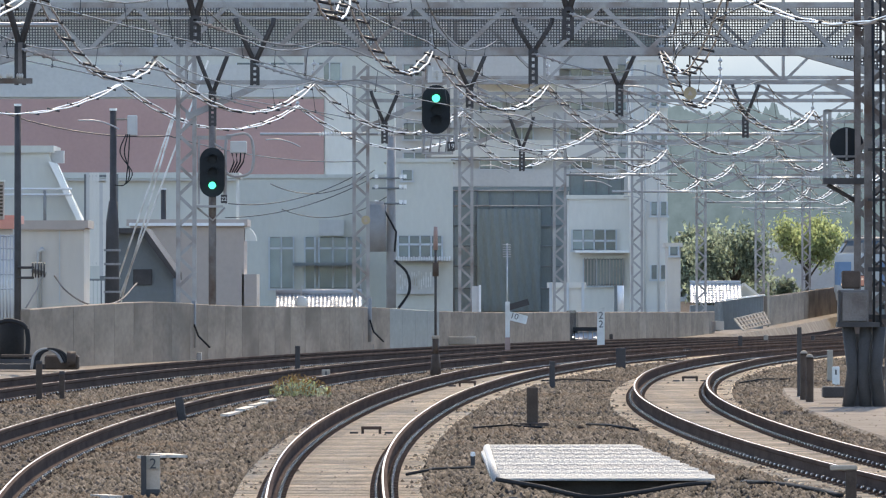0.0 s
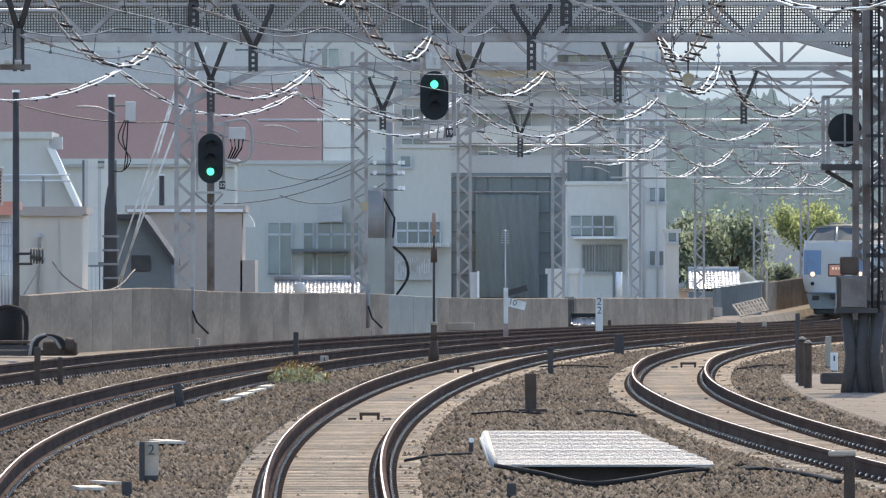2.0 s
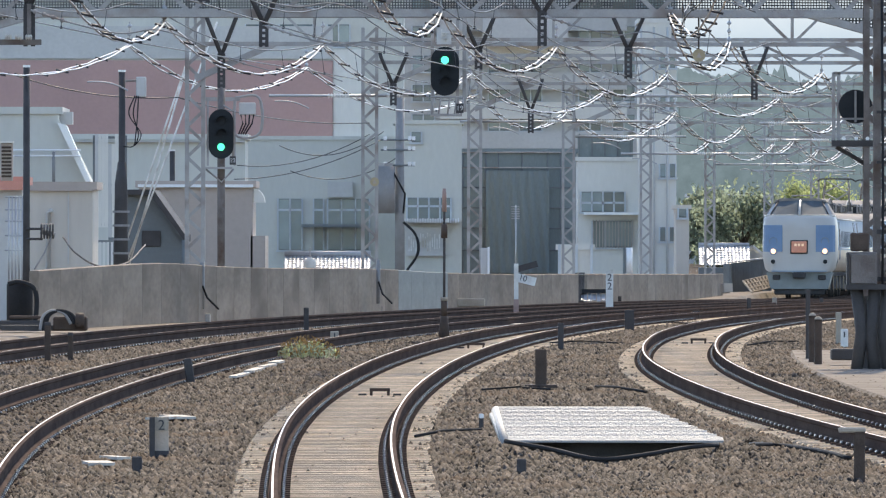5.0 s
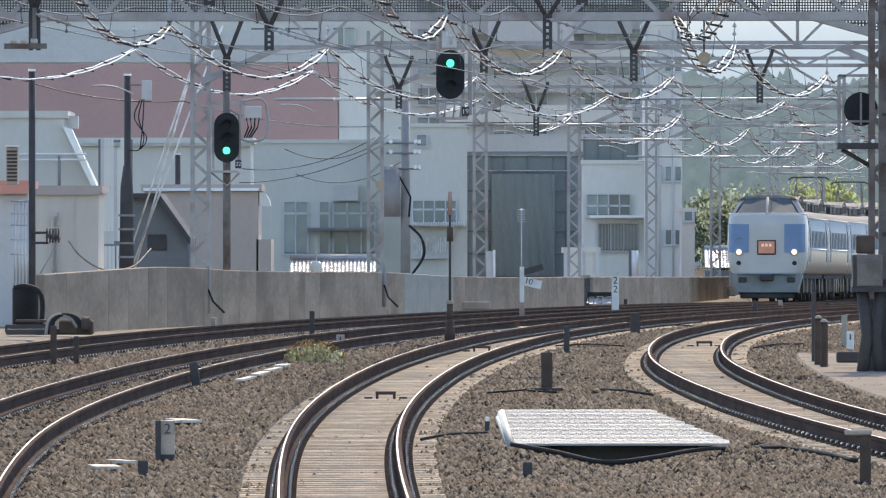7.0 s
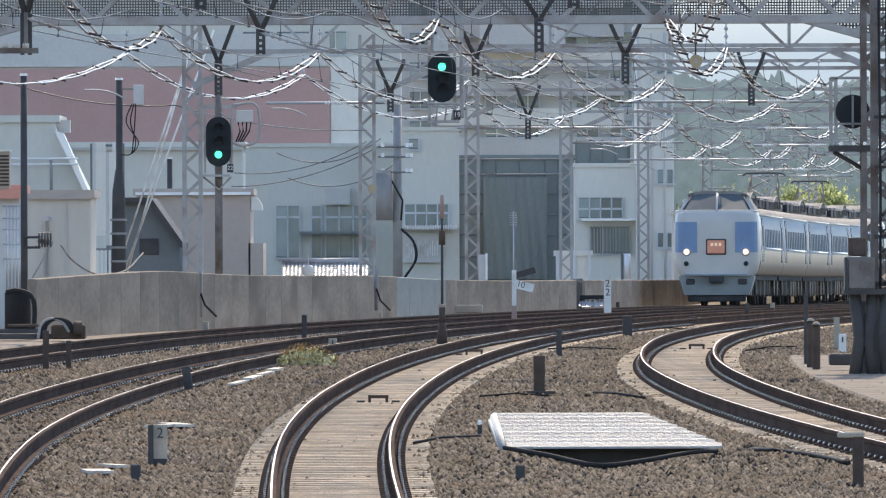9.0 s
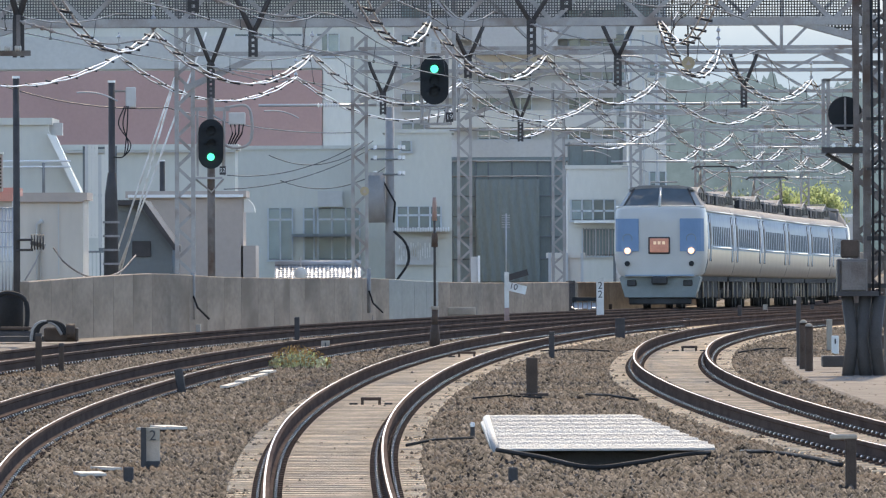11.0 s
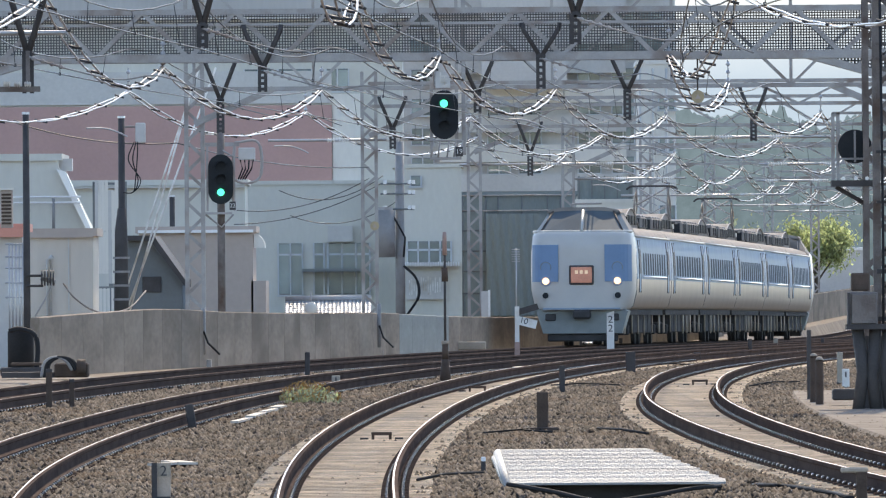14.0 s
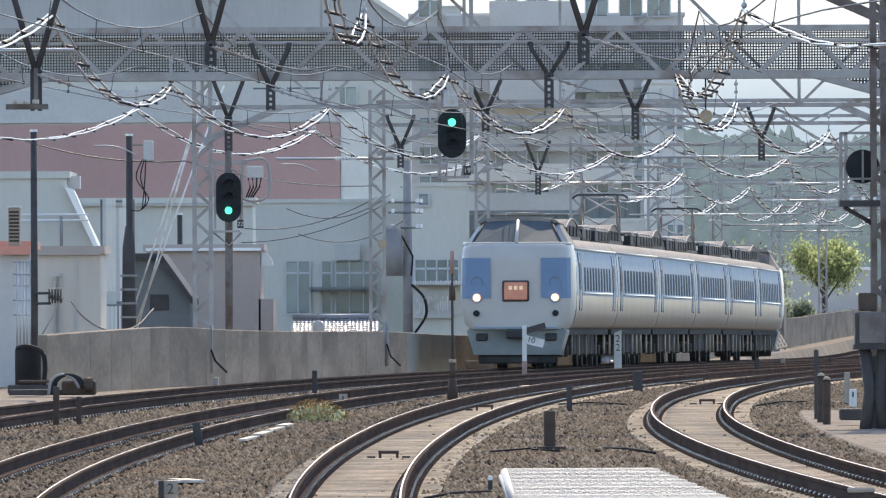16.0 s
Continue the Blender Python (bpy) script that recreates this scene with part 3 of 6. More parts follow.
def contact_wire(no):
    f = TRACKS[no]
    w = thing("contact_wire", "thin dark contact wire with short droppers over the track", "overhead wire", group="overhead wires")
    ys = np.arange(80, 605, 5.0)
    low, up = [], []
    for i, y in enumerate(ys):
        span = np.searchsorted(SPANS, y)
        a = SPANS[span - 1] if span > 0 else 100
        b = SPANS[min(span, len(SPANS) - 1)]
        t = (y - a) / max(1, b - a)
        stag = 0.2 * (1 if span % 2 else -1) * (2 * t - 1)
        z = float(RAIL_Z(y))
        low.append((float(f(y)) + stag, y, z + 5.15))
        up.append((float(f(y)) + stag * 0.5, y, z + 5.95 - 2.2 * t * (1 - t)))
        if i % 2 and 0.05 < t < 0.95:
            d = tube([low[-1], up[-1]], 0.006, 4)
            part("dropper", add_box(d, low[-1], (0.04, 0.06, 0.05)), M["wire_dark"], w)
    part("lower_wire", tube(low, 0.011, 5), M["wire_dark"], w)
    part("upper_wire", tube(up, 0.012, 5), M["wire_dark"], w)


def pull_off(x, y, z, flip=1, size=1.0):
    """A curved bright steady arm beside the contact wire."""
    pts = [(x + flip * size * 0.11 * i, y, z + size * (0.10 * math.sin(i / 7 * 2.4) - 0.028 * i)) for i in range(9)]
    ob = part("steady_arm", tube(pts, 0.02, 6), M["wire"])
    tagged(ob, "curved bright steady arm at the contact wire", "steady arm", "steady arms")


def build_wires():
    feeder([(-10.47, 233, 6.05), (-6.90, 279, 6.35), (-3.67, 330, 6.55), (0.78, 375, 6.39), (3.76, 420, 6.36), (7.21, 463, 6.29), (10.18, 508, 6.15), (13.9, 560, 6.3), (17.1, 605, 6.4), (20.9, 655, 6.5)])
    feeder([(-7.59, 145, 5.95), (-5.92, 190, 6.43), (-5.14, 233, 6.10), (-2.75, 279, 6.36), (0.49, 330, 6.39), (4.42, 375, 6.44), (7.23, 420, 6.31), (10.39, 463, 6.23), (13.43, 508, 6.13), (17.0, 560, 6.2), (20.4, 605, 6.3)])
    feeder([(-1.54, 145, 6.33), (-1.37, 190, 6.40), (-0.18, 233, 6.28), (2.26, 279, 6.32), (5.48, 330, 6.39), (9.47, 375, 6.28), (12.71, 420, 6.22), (15.82, 463, 6.13)])
    feeder([(6.72, 145, 6.08), (4.19, 190, 6.44), (3.93, 233, 6.26), (5.97, 279, 6.43), (9.41, 330, 6.43), (13.06, 375, 6.28)])
    for no in range(4):
        contact_wire(no)
    for x, y, z in ((-4.48, 330, 5.69), (4.68, 330, 5.61), (8.12, 330, 5.63), (1.08, 375, 5.41), (4.50, 375, 5.41), (9.80, 375, 5.33), (6.46, 463, 5.06),
                    (4.6, 420, 5.3), (8.4, 420, 5.3), (10.6, 420, 5.22), (8.9, 463, 5.02), (11.3, 508, 4.92), (13.2, 508, 4.9), (14.6, 560, 4.96), (16.4, 560, 4.96),
                    (-7.81, 279, 5.56), (-3.08, 233, 6.38), (1.16, 279, 5.68), (3.83, 279, 6.29)):
        pull_off(x, y, z)


# ---- the train: six coupled cars ----
SIDE = [(1.18, 1.02), (1.36, 1.12), (1.455, 1.45), (1.475, 1.9), (1.455, 2.6), (1.40, 3.10), (1.27, 3.28), (0.9, 3.41), (0.45, 3.465), (0.0, 3.48)]


def side_x(z):
    for (xa, za), (xb, zb) in zip(SIDE, SIDE[1:]):
        if za <= z <= zb:
            return xa + (xb - xa) * (z - za) / (zb - za)
    return 1.4


def car_shell(y0, y1):
    """Rounded body between two stations: side colours by height."""
    bm = bmesh.new()
    ring = SIDE + [(-x, z) for x, z in SIDE[-2::-1]]
    a = [bm.verts.new((x, y0, z)) for x, z in ring]
    b = [bm.verts.new((x, y1, z)) for x, z in ring]
    k = len(ring)
    for i in range(k):
        f = bm.faces.new((a[i], a[(i + 1) % k], b[(i + 1) % k], b[i]))
        z = (ring[i][1] + ring[(i + 1) % k][1]) / 2
        f.material_index = 1 if 1.95 < z < 3.15 else 2 if z > 3.15 else 0
        f.smooth = True
    for y, flip in ((y0, -1), (y1, 1)):
        bm.faces.new([bm.verts.new((x, y, z)) for x, z in ring][::flip]).material_index = 3
    return bm


def panel_on_side(s, y0, y1, z0, z1, out=0.006, thick=0.02):
    """A thin panel that follows the body's side."""
    bm = bmesh.new()
    n = 4
    rows = []
    for i in range(n + 1):
        z = z0 + (z1 - z0) * i / n
        x = s * (side_x(z) + out)
        rows.append([bm.verts.new((x, y0, z)), bm.verts.new((x, y1, z)), bm.verts.new((x - s * thick, y1, z)), bm.verts.new((x - s * thick, y0, z))])
    for p, q in zip(rows, rows[1:]):
        for i in range(4):
            bm.faces.new((p[i], p[(i + 1) % 4], q[(i + 1) % 4], q[i]))
    bm.faces.new(rows[0][::-1])
    bm.faces.new(rows[-1])
    return bm


def build_bogie(car, y):
    bg = part("bogie", box((0, y, 0.55), (1.9, 2.6, 0.22), bevel=0.04), M["under"], car, "dark steel bogie")
    for dy in (-1.05, 1.05):
        for s in (-1, 1):
            w = disc((s * 0.56, y + dy, 0.43), 0.43, 0.12, "X", 22)
            part("wheel", w, M["under"], bg)
            part("axle_box", box((s * 1.0, y + dy, 0.45), (0.2, 0.34, 0.3), bevel=0.03), M["under"], bg)


def build_cab(car, y0, way):
    """The tall cab end: upright nose, sloping windscreen, raised roof. y0: the nose; way: +1 when the body lies at larger y."""
    Y = lambda d: y0 + way * d
    # upright nose with rounded corners
    bm = bmesh.new()
    prof = [(1.02, 1.22), (1.15, 1.36), (1.6, 1.455), (2.1, 1.47), (2.7, 1.45), (3.12, 1.41), (3.24, 1.36)]
    rows = []
    for z, w in prof:
        back = 0.10 * max(0, (z - 2.9)) ** 1.0 + (0.12 if z > 3.2 else 0)
        pts = []
        for k in range(-8, 9):
            t = k / 8
            x = w * math.copysign(1 - (1 - abs(t)) ** 1.25, t)
            d = back + 0.10 * t * t + 0.35 * max(0, abs(t) - 0.72) ** 2 / 0.08
            pts.append(bm.verts.new((x, Y(d), z)))
        pts = [bm.verts.new((-w, Y(2.2), z))] + pts + [bm.verts.new((w, Y(2.2), z))]
        rows.append(pts)
    for p, q in zip(rows, rows[1:]):
        for i in range(len(p) - 1):
            bm.faces.new((p[i], p[i + 1], q[i + 1], q[i])).smooth = True
    nose = part("cab_front", bm, M["train_white"], car, "white rounded cab front with blue corner panels")
    lip = tube([(v, Y(0.30 + 0.10 * (v / 1.36) ** 2 + (0.3 if abs(v) > 1.25 else 0)), 3.25) for v in (-1.38, -1.25, -0.9, -0.45, 0, 0.45, 0.9, 1.25, 1.38)], 0.05)
    part("lip", lip, M["train_white"], nose)
    # windscreen and raised roof
    bm = bmesh.new()
    base = [(-1.37, Y(0.75), 3.2), (-1.15, Y(0.38), 3.24), (0, Y(0.28), 3.25), (1.15, Y(0.38), 3.24), (1.37, Y(0.75), 3.2), (1.37, Y(3.4), 3.2), (-1.37, Y(3.4), 3.2)]
    top = [(-1.0, Y(1.45), 3.82), (-0.85, Y(1.15), 3.84), (0, Y(1.05), 3.86), (0.85, Y(1.15), 3.84), (1.0, Y(1.45), 3.82), (1.02, Y(2.6), 3.80), (-1.02, Y(2.6), 3.80)]
    a, b = [bm.verts.new(p) for p in base], [bm.verts.new(p) for p in top]
    for i in range(7):
        bm.faces.new((a[i], a[(i + 1) % 7], b[(i + 1) % 7], b[i])).material_index = 0 if i in (0, 1, 2, 3) else 1
    bm.faces.new(b).material_index = 1
    part("windscreen", bm, [M["cab_glass"], M["train_roof"]], car, "dark sloping windscreen under a raised roof")
    roof = bmesh.new()
    add_prism(roof, [(-1.06, 3.80), (-0.98, 3.88), (-0.6, 3.95), (0.6, 3.95), (0.98, 3.88), (1.06, 3.80)], min(Y(1.12), Y(2.9)), max(Y(1.12), Y(2.9)))
    part("cab_roof", roof, M["train_roof"], car)
    fair = bmesh.new()
    add_prism(fair, [(-1.02, 3.3), (-0.98, 3.7), (-0.6, 3.82), (0.6, 3.82), (0.98, 3.7), (1.02, 3.3)], min(Y(2.6), Y(3.6)), max(Y(2.6), Y(3.6)))
    part("roof_fairing", fair, M["train_roof"], car)
    part("pillar", tube([(0, Y(0.25), 3.27), (0, Y(1.03), 3.86)], 0.045), M["train_white"], car)
    for s in (-1, 1):
        part("corner_pillar", tube([(s * 1.17, Y(0.40), 3.25), (s * 0.86, Y(1.14), 3.84)], 0.03), M["steel_dark"], car)
        part("cab_seat", box((s * 0.55, Y(1.0), 3.47), (0.62, 0.1, 0.22), bevel=0.04), M["porcelain"], car, "pale seat back behind the glass")
        # corner panels, lamps
        def fy(x):
            t = 1 - (1 - min(1, abs(x) / 1.46)) ** 0.8
            return 0.10 * t * t + 0.35 * max(0, t - 0.72) ** 2 / 0.08
        bm = bmesh.new()
        cols = [0.66 + 0.095 * i for i in range(9)]
        for za, zb in ((1.83, 2.88),):
            lo = [bm.verts.new((s * x, Y(fy(x) - 0.035), za)) for x in cols]
            hi = [bm.verts.new((s * x * 0.995, Y(fy(x) - 0.03), zb)) for x in cols]
            for i in range(len(cols) - 1):
                bm.faces.new((lo[i], lo[i + 1], hi[i + 1], hi[i]))
            lb = [bm.verts.new((s * x, Y(fy(x) + 0.05), za)) for x in cols]
            hb = [bm.verts.new((s * x * 0.995, Y(fy(x) + 0.05), zb)) for x in cols]
            for i in range(len(cols) - 1):
                bm.faces.new((lo[i], lo[i + 1], lb[i + 1], lb[i]))
                bm.faces.new((hi[i], hi[i + 1], hb[i + 1], hb[i]))
        part("corner_panel", bm, M["train_blue"], nose, "blue corner panel")
        hl = part("headlight", disc((s * 1.02, Y(fy(1.02) - 0.05), 1.85), 0.092, 0.08, "Y", 20), M["head_lamp"], nose, "lit warm headlight")
        part("bezel", disc((s * 1.02, Y(fy(1.02) - 0.02), 1.85), 0.15, 0.06, "Y", 20), M["train_blue"], hl)
        part("tail_lamp", disc((s * 1.03, Y(fy(1.03) - 0.04), 1.44), 0.085, 0.06, "Y", 18), M["dark_lens"], nose, "unlit dark tail lamp")
        ring = [(s * 1.02 + 0.15 * math.cos(a), Y(fy(1.02) - 0.05), 2.24 + 0.15 * math.sin(a)) for a in [math.pi * (1.15 - 1.3 * k / 10) for k in range(11)]]
        part("lamp_cover_rim", tube(ring, 0.012, 5), M["train_grey"], nose)
    part("head_sign", box((0, Y(-0.035), 2.02), (0.70, 0.06, 0.55), bevel=0.05), M["steel_dark"], nose, "rounded dark framed destination sign")
    part("sign_face", box((0, Y(-0.055), 2.02), (0.62, 0.06, 0.47), bevel=0.04), M["sign_glow"], nose, "glowing orange destination sign")
    for i in range(3):
        part("sign_bar", box((-0.14 + 0.14 * i, Y(-0.082), 2.10), (0.09, 0.02, 0.1)), M["sign_glow_pale"], nose)
    part("step_band", box((0, Y(0.0), 1.06), (2.2, 0.12, 0.05)), M["train_pale_blue"], nose)
    # skirt, coupler, pipes
    bm = bmesh.new()
    lo = [(-1.12, 0.36), (1.12, 0.36), (1.3, 0.98), (1.22, 1.05), (-1.22, 1.05), (-1.3, 0.98)]
    add_prism(bm, lo, min(Y(0.22), Y(1.6)), max(Y(0.22), Y(1.6)))
    part("skirt", bm, M["train_grey"], car, "grey green front skirt")
    part("coupler", box((0, Y(0.05), 0.9), (0.5, 0.5, 0.26), bevel=0.05), M["under"], car)
    for s in (-1, 1):
        part("hose_box", box((s * 0.9, Y(0.19), 0.82), (0.3, 0.1, 0.2), bevel=0.03), M["under"], car)
    part("plough", box((0, Y(0.5), 0.24), (2.0, 0.3, 0.22), bevel=0.04), M["under"], car)
    part("antenna", tube([(-0.35, Y(1.5), 3.95), (-0.35, Y(1.5), 4.05), (0.5, Y(1.55), 4.06)], 0.03), M["steel"], car)


def build_pantograph(car, y, up=True):
    p = part("pantograph", box((0, y, 3.74), (1.5, 1.5, 0.06)), M["steel_dark"], car, "raised diamond pantograph")
    z0, z1 = 3.78, 4.85
    for s in (-0.55, 0.55):
        for q in (-1, 1):
            part("arm", tube([(s, y + q * 0.3, z0), (s * 0.95, y + q * 0.75, (z0 + z1) / 2), (s * 0.9, y, z1)], 0.034), M["steel_pale"], p)
    for q in (-0.75, 0.75):
        for k in (-0.52, 0.52):
            part("brace", tube([(k, y + q, (z0 + z1) / 2), (-k * 0.9, y, z1)], 0.018), M["steel_pale"], p)
            part("brace", tube([(k, y + q * 0.4, z0), (-k, y + q, (z0 + z1) / 2)], 0.016), M["steel_pale"], p)
    part("head", tube([(-0.8, y, z1 - 0.05), (-0.68, y, z1 + 0.03), (-0.5, y, z1 + 0.05), (0.5, y, z1 + 0.05), (0.68, y, z1 + 0.03), (0.8, y, z1 - 0.05)], 0.035), M["steel_dark"], p)
    for s in (-0.6, 0.6):
        part("insulator", disc((s, y, 3.64), 0.08, 0.16, "Z", 10), M["porcelain"], p)


def build_car(label, cab=0, panto=False):
    car = thing("train_car", label, "train car", group="cars of the train")
    y0, y1 = -10.0, 10.0
    ya, yb = (y0 + (1.9 if cab < 0 else -0.19), y1 - (1.9 if cab > 0 else -0.19))
    part("body", car_shell(ya, yb), [M["train_cream"], M["train_pale_blue"], M["train_roof"], M["train_grey"]], car, "white and pale blue car body")
    for s in (-1, 1):
        part("gutter", tube([(s * 1.41, ya, 3.12), (s * 1.41, yb, 3.12)], 0.03), M["train_white"], car)
        w0, w1 = ya + (3.1 if cab < 0 else 2.9), yb - (3.1 if cab > 0 else 2.9)
        n = 10
        st = (w1 - w0) / n
        for i in range(n):
            part("window", panel_on_side(s, w0 + i * st + 0.3, w0 + (i + 1) * st - 0.3, 2.03, 2.65, 0.006), M["train_glass"], car)
        # white tube stands in for the bright reflection line below the windows
        part("sill", tube([(s * 1.49, w0, 1.97), (s * 1.49, w1, 1.97)], 0.025), M["porcelain"], car)
        for yd in (ya + 1.7, yb - 1.7):
            d = part("door", panel_on_side(s, yd - 0.42, yd + 0.42, 1.1, 3.0, 0.012), M["train_pale_blue"], car, "narrow side door")
            part("door_glass", panel_on_side(s, yd - 0.22, yd + 0.22, 2.05, 2.75, 0.02), M["glass"], d)
            for q in (-0.46, 0.46):
                part("door_edge", panel_on_side(s, yd + q - 0.035, yd + q + 0.035, 1.04, 3.02, 0.016), M["steel_dark"], car)
        for yd in (ya + 0.35, yb - 0.35):
            part("end_stripe", panel_on_side(s, yd - 0.3, yd + 0.3, 1.9, 3.1, 0.008), M["train_blue"], car)
    # roof units
    yy = ya + 1.6
    while yy < yb - 1.4:
        if yy < (-3.6 if panto else -2.2) or yy > 8.0 or (not panto and yy > 6.0):
            u = part("roof_unit", box((0, yy, 3.60), (1.72, 0.98, 0.40), bevel=0.07), M["train_roof"], car, "grey roof cooling unit")
            part("lid", box((0, yy, 3.81), (1.60, 0.90, 0.04), bevel=0.015), M["steel"], u)
            for q in (-0.42, 0.42):
                part("grille", box((q, yy - 0.485, 3.60), (0.70, 0.04, 0.28)), M["black"], u)
            for q in (-0.865, 0.865):
                part("vent", box((q, yy, 3.60), (0.03, 0.72, 0.26)), M["black"], u)
        yy += 1.42
    mid, half = (0.4, 4.2) if panto else (1.9, 4.2)
    arc = [(mid - half + 2 * half * i / 14, 3.42 + 0.56 * math.sin(math.pi * i / 14) ** 0.9) for i in range(15)]
    bm = bmesh.new()
    lo = [bm.verts.new((-0.72, y, z)) for y, z in arc]
    hi = [bm.verts.new((0.72, y, z)) for y, z in arc]
    for i in range(14):
        bm.faces.new((lo[i], lo[i + 1], hi[i + 1], hi[i])).smooth = True
    bm.faces.new(lo)
    bm.faces.new(hi[::-1])
    cowl = part("roof_cowl", bm, M["train_roof"], car, "curved grey roof cowl with dark side louvres")
    for q in (-0.74, 0.74):
        part("edge", tube([(q, y, z + 0.01) for y, z in arc], 0.022, 5), M["steel"], cowl)
    for k in range(4):
        yy = mid - 2.4 + 1.5 * k
        for q in (-0.75, 0.75):
            part("louvre", box((q, yy, 3.66), (0.05, 1.1, 0.26), bevel=0.01), M["black"], cowl)
    part("end_box", box((0.45, mid + half - 0.1, 3.58), (0.5, 0.7, 0.26), bevel=0.03), M["train_roof"], cowl)
    if panto:
        build_pantograph(car, 6.3)
    # underframe
    part("underframe", box((0, 0, 0.95), (2.5, 19.4 - (0.9 if cab else 0), 0.16)), M["under"], car)
    rng = random.Random(int(abs(cab) * 7 + panto * 3))
    yy = -4.4
    while yy < 4.0:
        l = rng.uniform(0.9, 1.9)
        part("equipment_box", box((0, yy + l / 2, 0.62), (2.3, l, 0.56), bevel=0.03), M["under"], car)
        for k in range(rng.choice((0, 1, 1, 3))):
            q = yy + l + 0.08 + 0.14 * k
            part("pipe", tube([(1.21, q, 0.28 + 0.1 * rng.random()), (1.21, q, 0.92)], 0.024, 6), M["concrete_pale"], car)
        yy += l + rng.uniform(0.2, 0.5)
    for yy in (-9.2, -8.9, -5.3, 5.2, 8.8, 9.1):
        part("pipe", tube([(1.16, yy, 0.34), (1.16, yy, 0.92)], 0.024, 6), M["concrete_pale"], car)
    for yy in (-6.9, 6.9):
        build_bogie(car, yy)
    if cab < 0:
        build_cab(car, y0, 1)
    if cab > 0:
        build_cab(car, y1, -1)
    if cab < 1:
        part("gangway", box((0, 10.12, 2.1), (1.2, 0.5, 2.2), bevel=0.05), M["black"], car, "black gangway bellows")
    return car


FRONT = curve_of((-2, 0, 2, 4, 7, 9, 11, 13.5, 16, 18), (625.5, 593, 561, 529.5, 480.2, 448.0, 415.8, 377, 337.9, 306.5))


def car_pose(no, t):
    """Where a car stands on its track at t seconds."""
    y = float(FRONT(t)) + 10.0 + 20.5 * no
    a, b = y - 6.9, y + 6.9
    xa, xb, za, zb = float(TRACKS[0](a)), float(TRACKS[0](b)), float(RAIL_Z(a)), float(RAIL_Z(b))
    return pose((xa + xb) / 2, y, (za + zb) / 2, math.degrees(math.atan2(zb - za, 13.8)), 0, -math.degrees(math.atan2(xb - xa, 13.8)))


def build_train():
    cars = [build_car("white and blue express train leading car with lit headlights", cab=-1),
            build_car("white and blue express train car with a raised pantograph", panto=True),
            build_car("white and blue express train middle car"),
            build_car("white and blue express train car with a raised pantograph", panto=True),
            build_car("white and blue express train middle car"),
            build_car("white and blue express train trailing cab car", cab=1)]
    for i, c in enumerate(cars):
        c.matrix_basis = car_pose(i, 0)
    return cars


def motions():
    for i, c in enumerate(CARS):
        walk(c, [(t, car_pose(i, t)) for t in range(0, 17)])


# ---- buildings behind the wall ----
def window(parent, x0, x1, z0, z1, y, panes=2, rail=None, deep=0.12):
    """A framed window set on a wall that faces the camera."""
    w = part("window", box(((x0 + x1) / 2, y - deep / 2 + 0.03, (z0 + z1) / 2), (x1 - x0, deep, z1 - z0)), M["bld_dark"], parent, "dark framed window")
    pw = (x1 - x0) / panes
    for i in range(panes):
        part("pane", box((x0 + (i + 0.5) * pw, y - deep + 0.02, (z0 + z1) / 2), (pw - 0.09, 0.04, z1 - z0 - 0.1)), M["win"], w)
    for i in range(panes + 1):
        part("mullion", box((x0 + i * pw, y - deep + 0.0, (z0 + z1) / 2), (0.07, 0.05, z1 - z0)), M["win_frame"], w)
    if rail:
        part("mullion", box(((x0 + x1) / 2, y - deep, z0 + (z1 - z0) * rail), (x1 - x0, 0.05, 0.09)), M["win_frame"], w)
    part("sill", box(((x0 + x1) / 2, y - deep + 0.0, z0 - 0.05), (x1 - x0 + 0.16, 0.14, 0.08)), M["win_frame"], w)
    return w


def block(name, label, x0, x1, z1, y, material, deep=9.0, z0=-2.5, roof=None, category="building"):
    """A building whose front stands at y; returns the thing."""
    b = thing(name, label, category)
    part("wall", box(((x0 + x1) / 2, y + deep / 2, (z0 + z1) / 2), (x1 - x0, deep, z1 - z0)), material, b)
    part("roof", box(((x0 + x1) / 2, y + deep / 2, z1 + 0.09), (x1 - x0 + 0.2, deep + 0.2, 0.18)), roof or material, b)
    return b


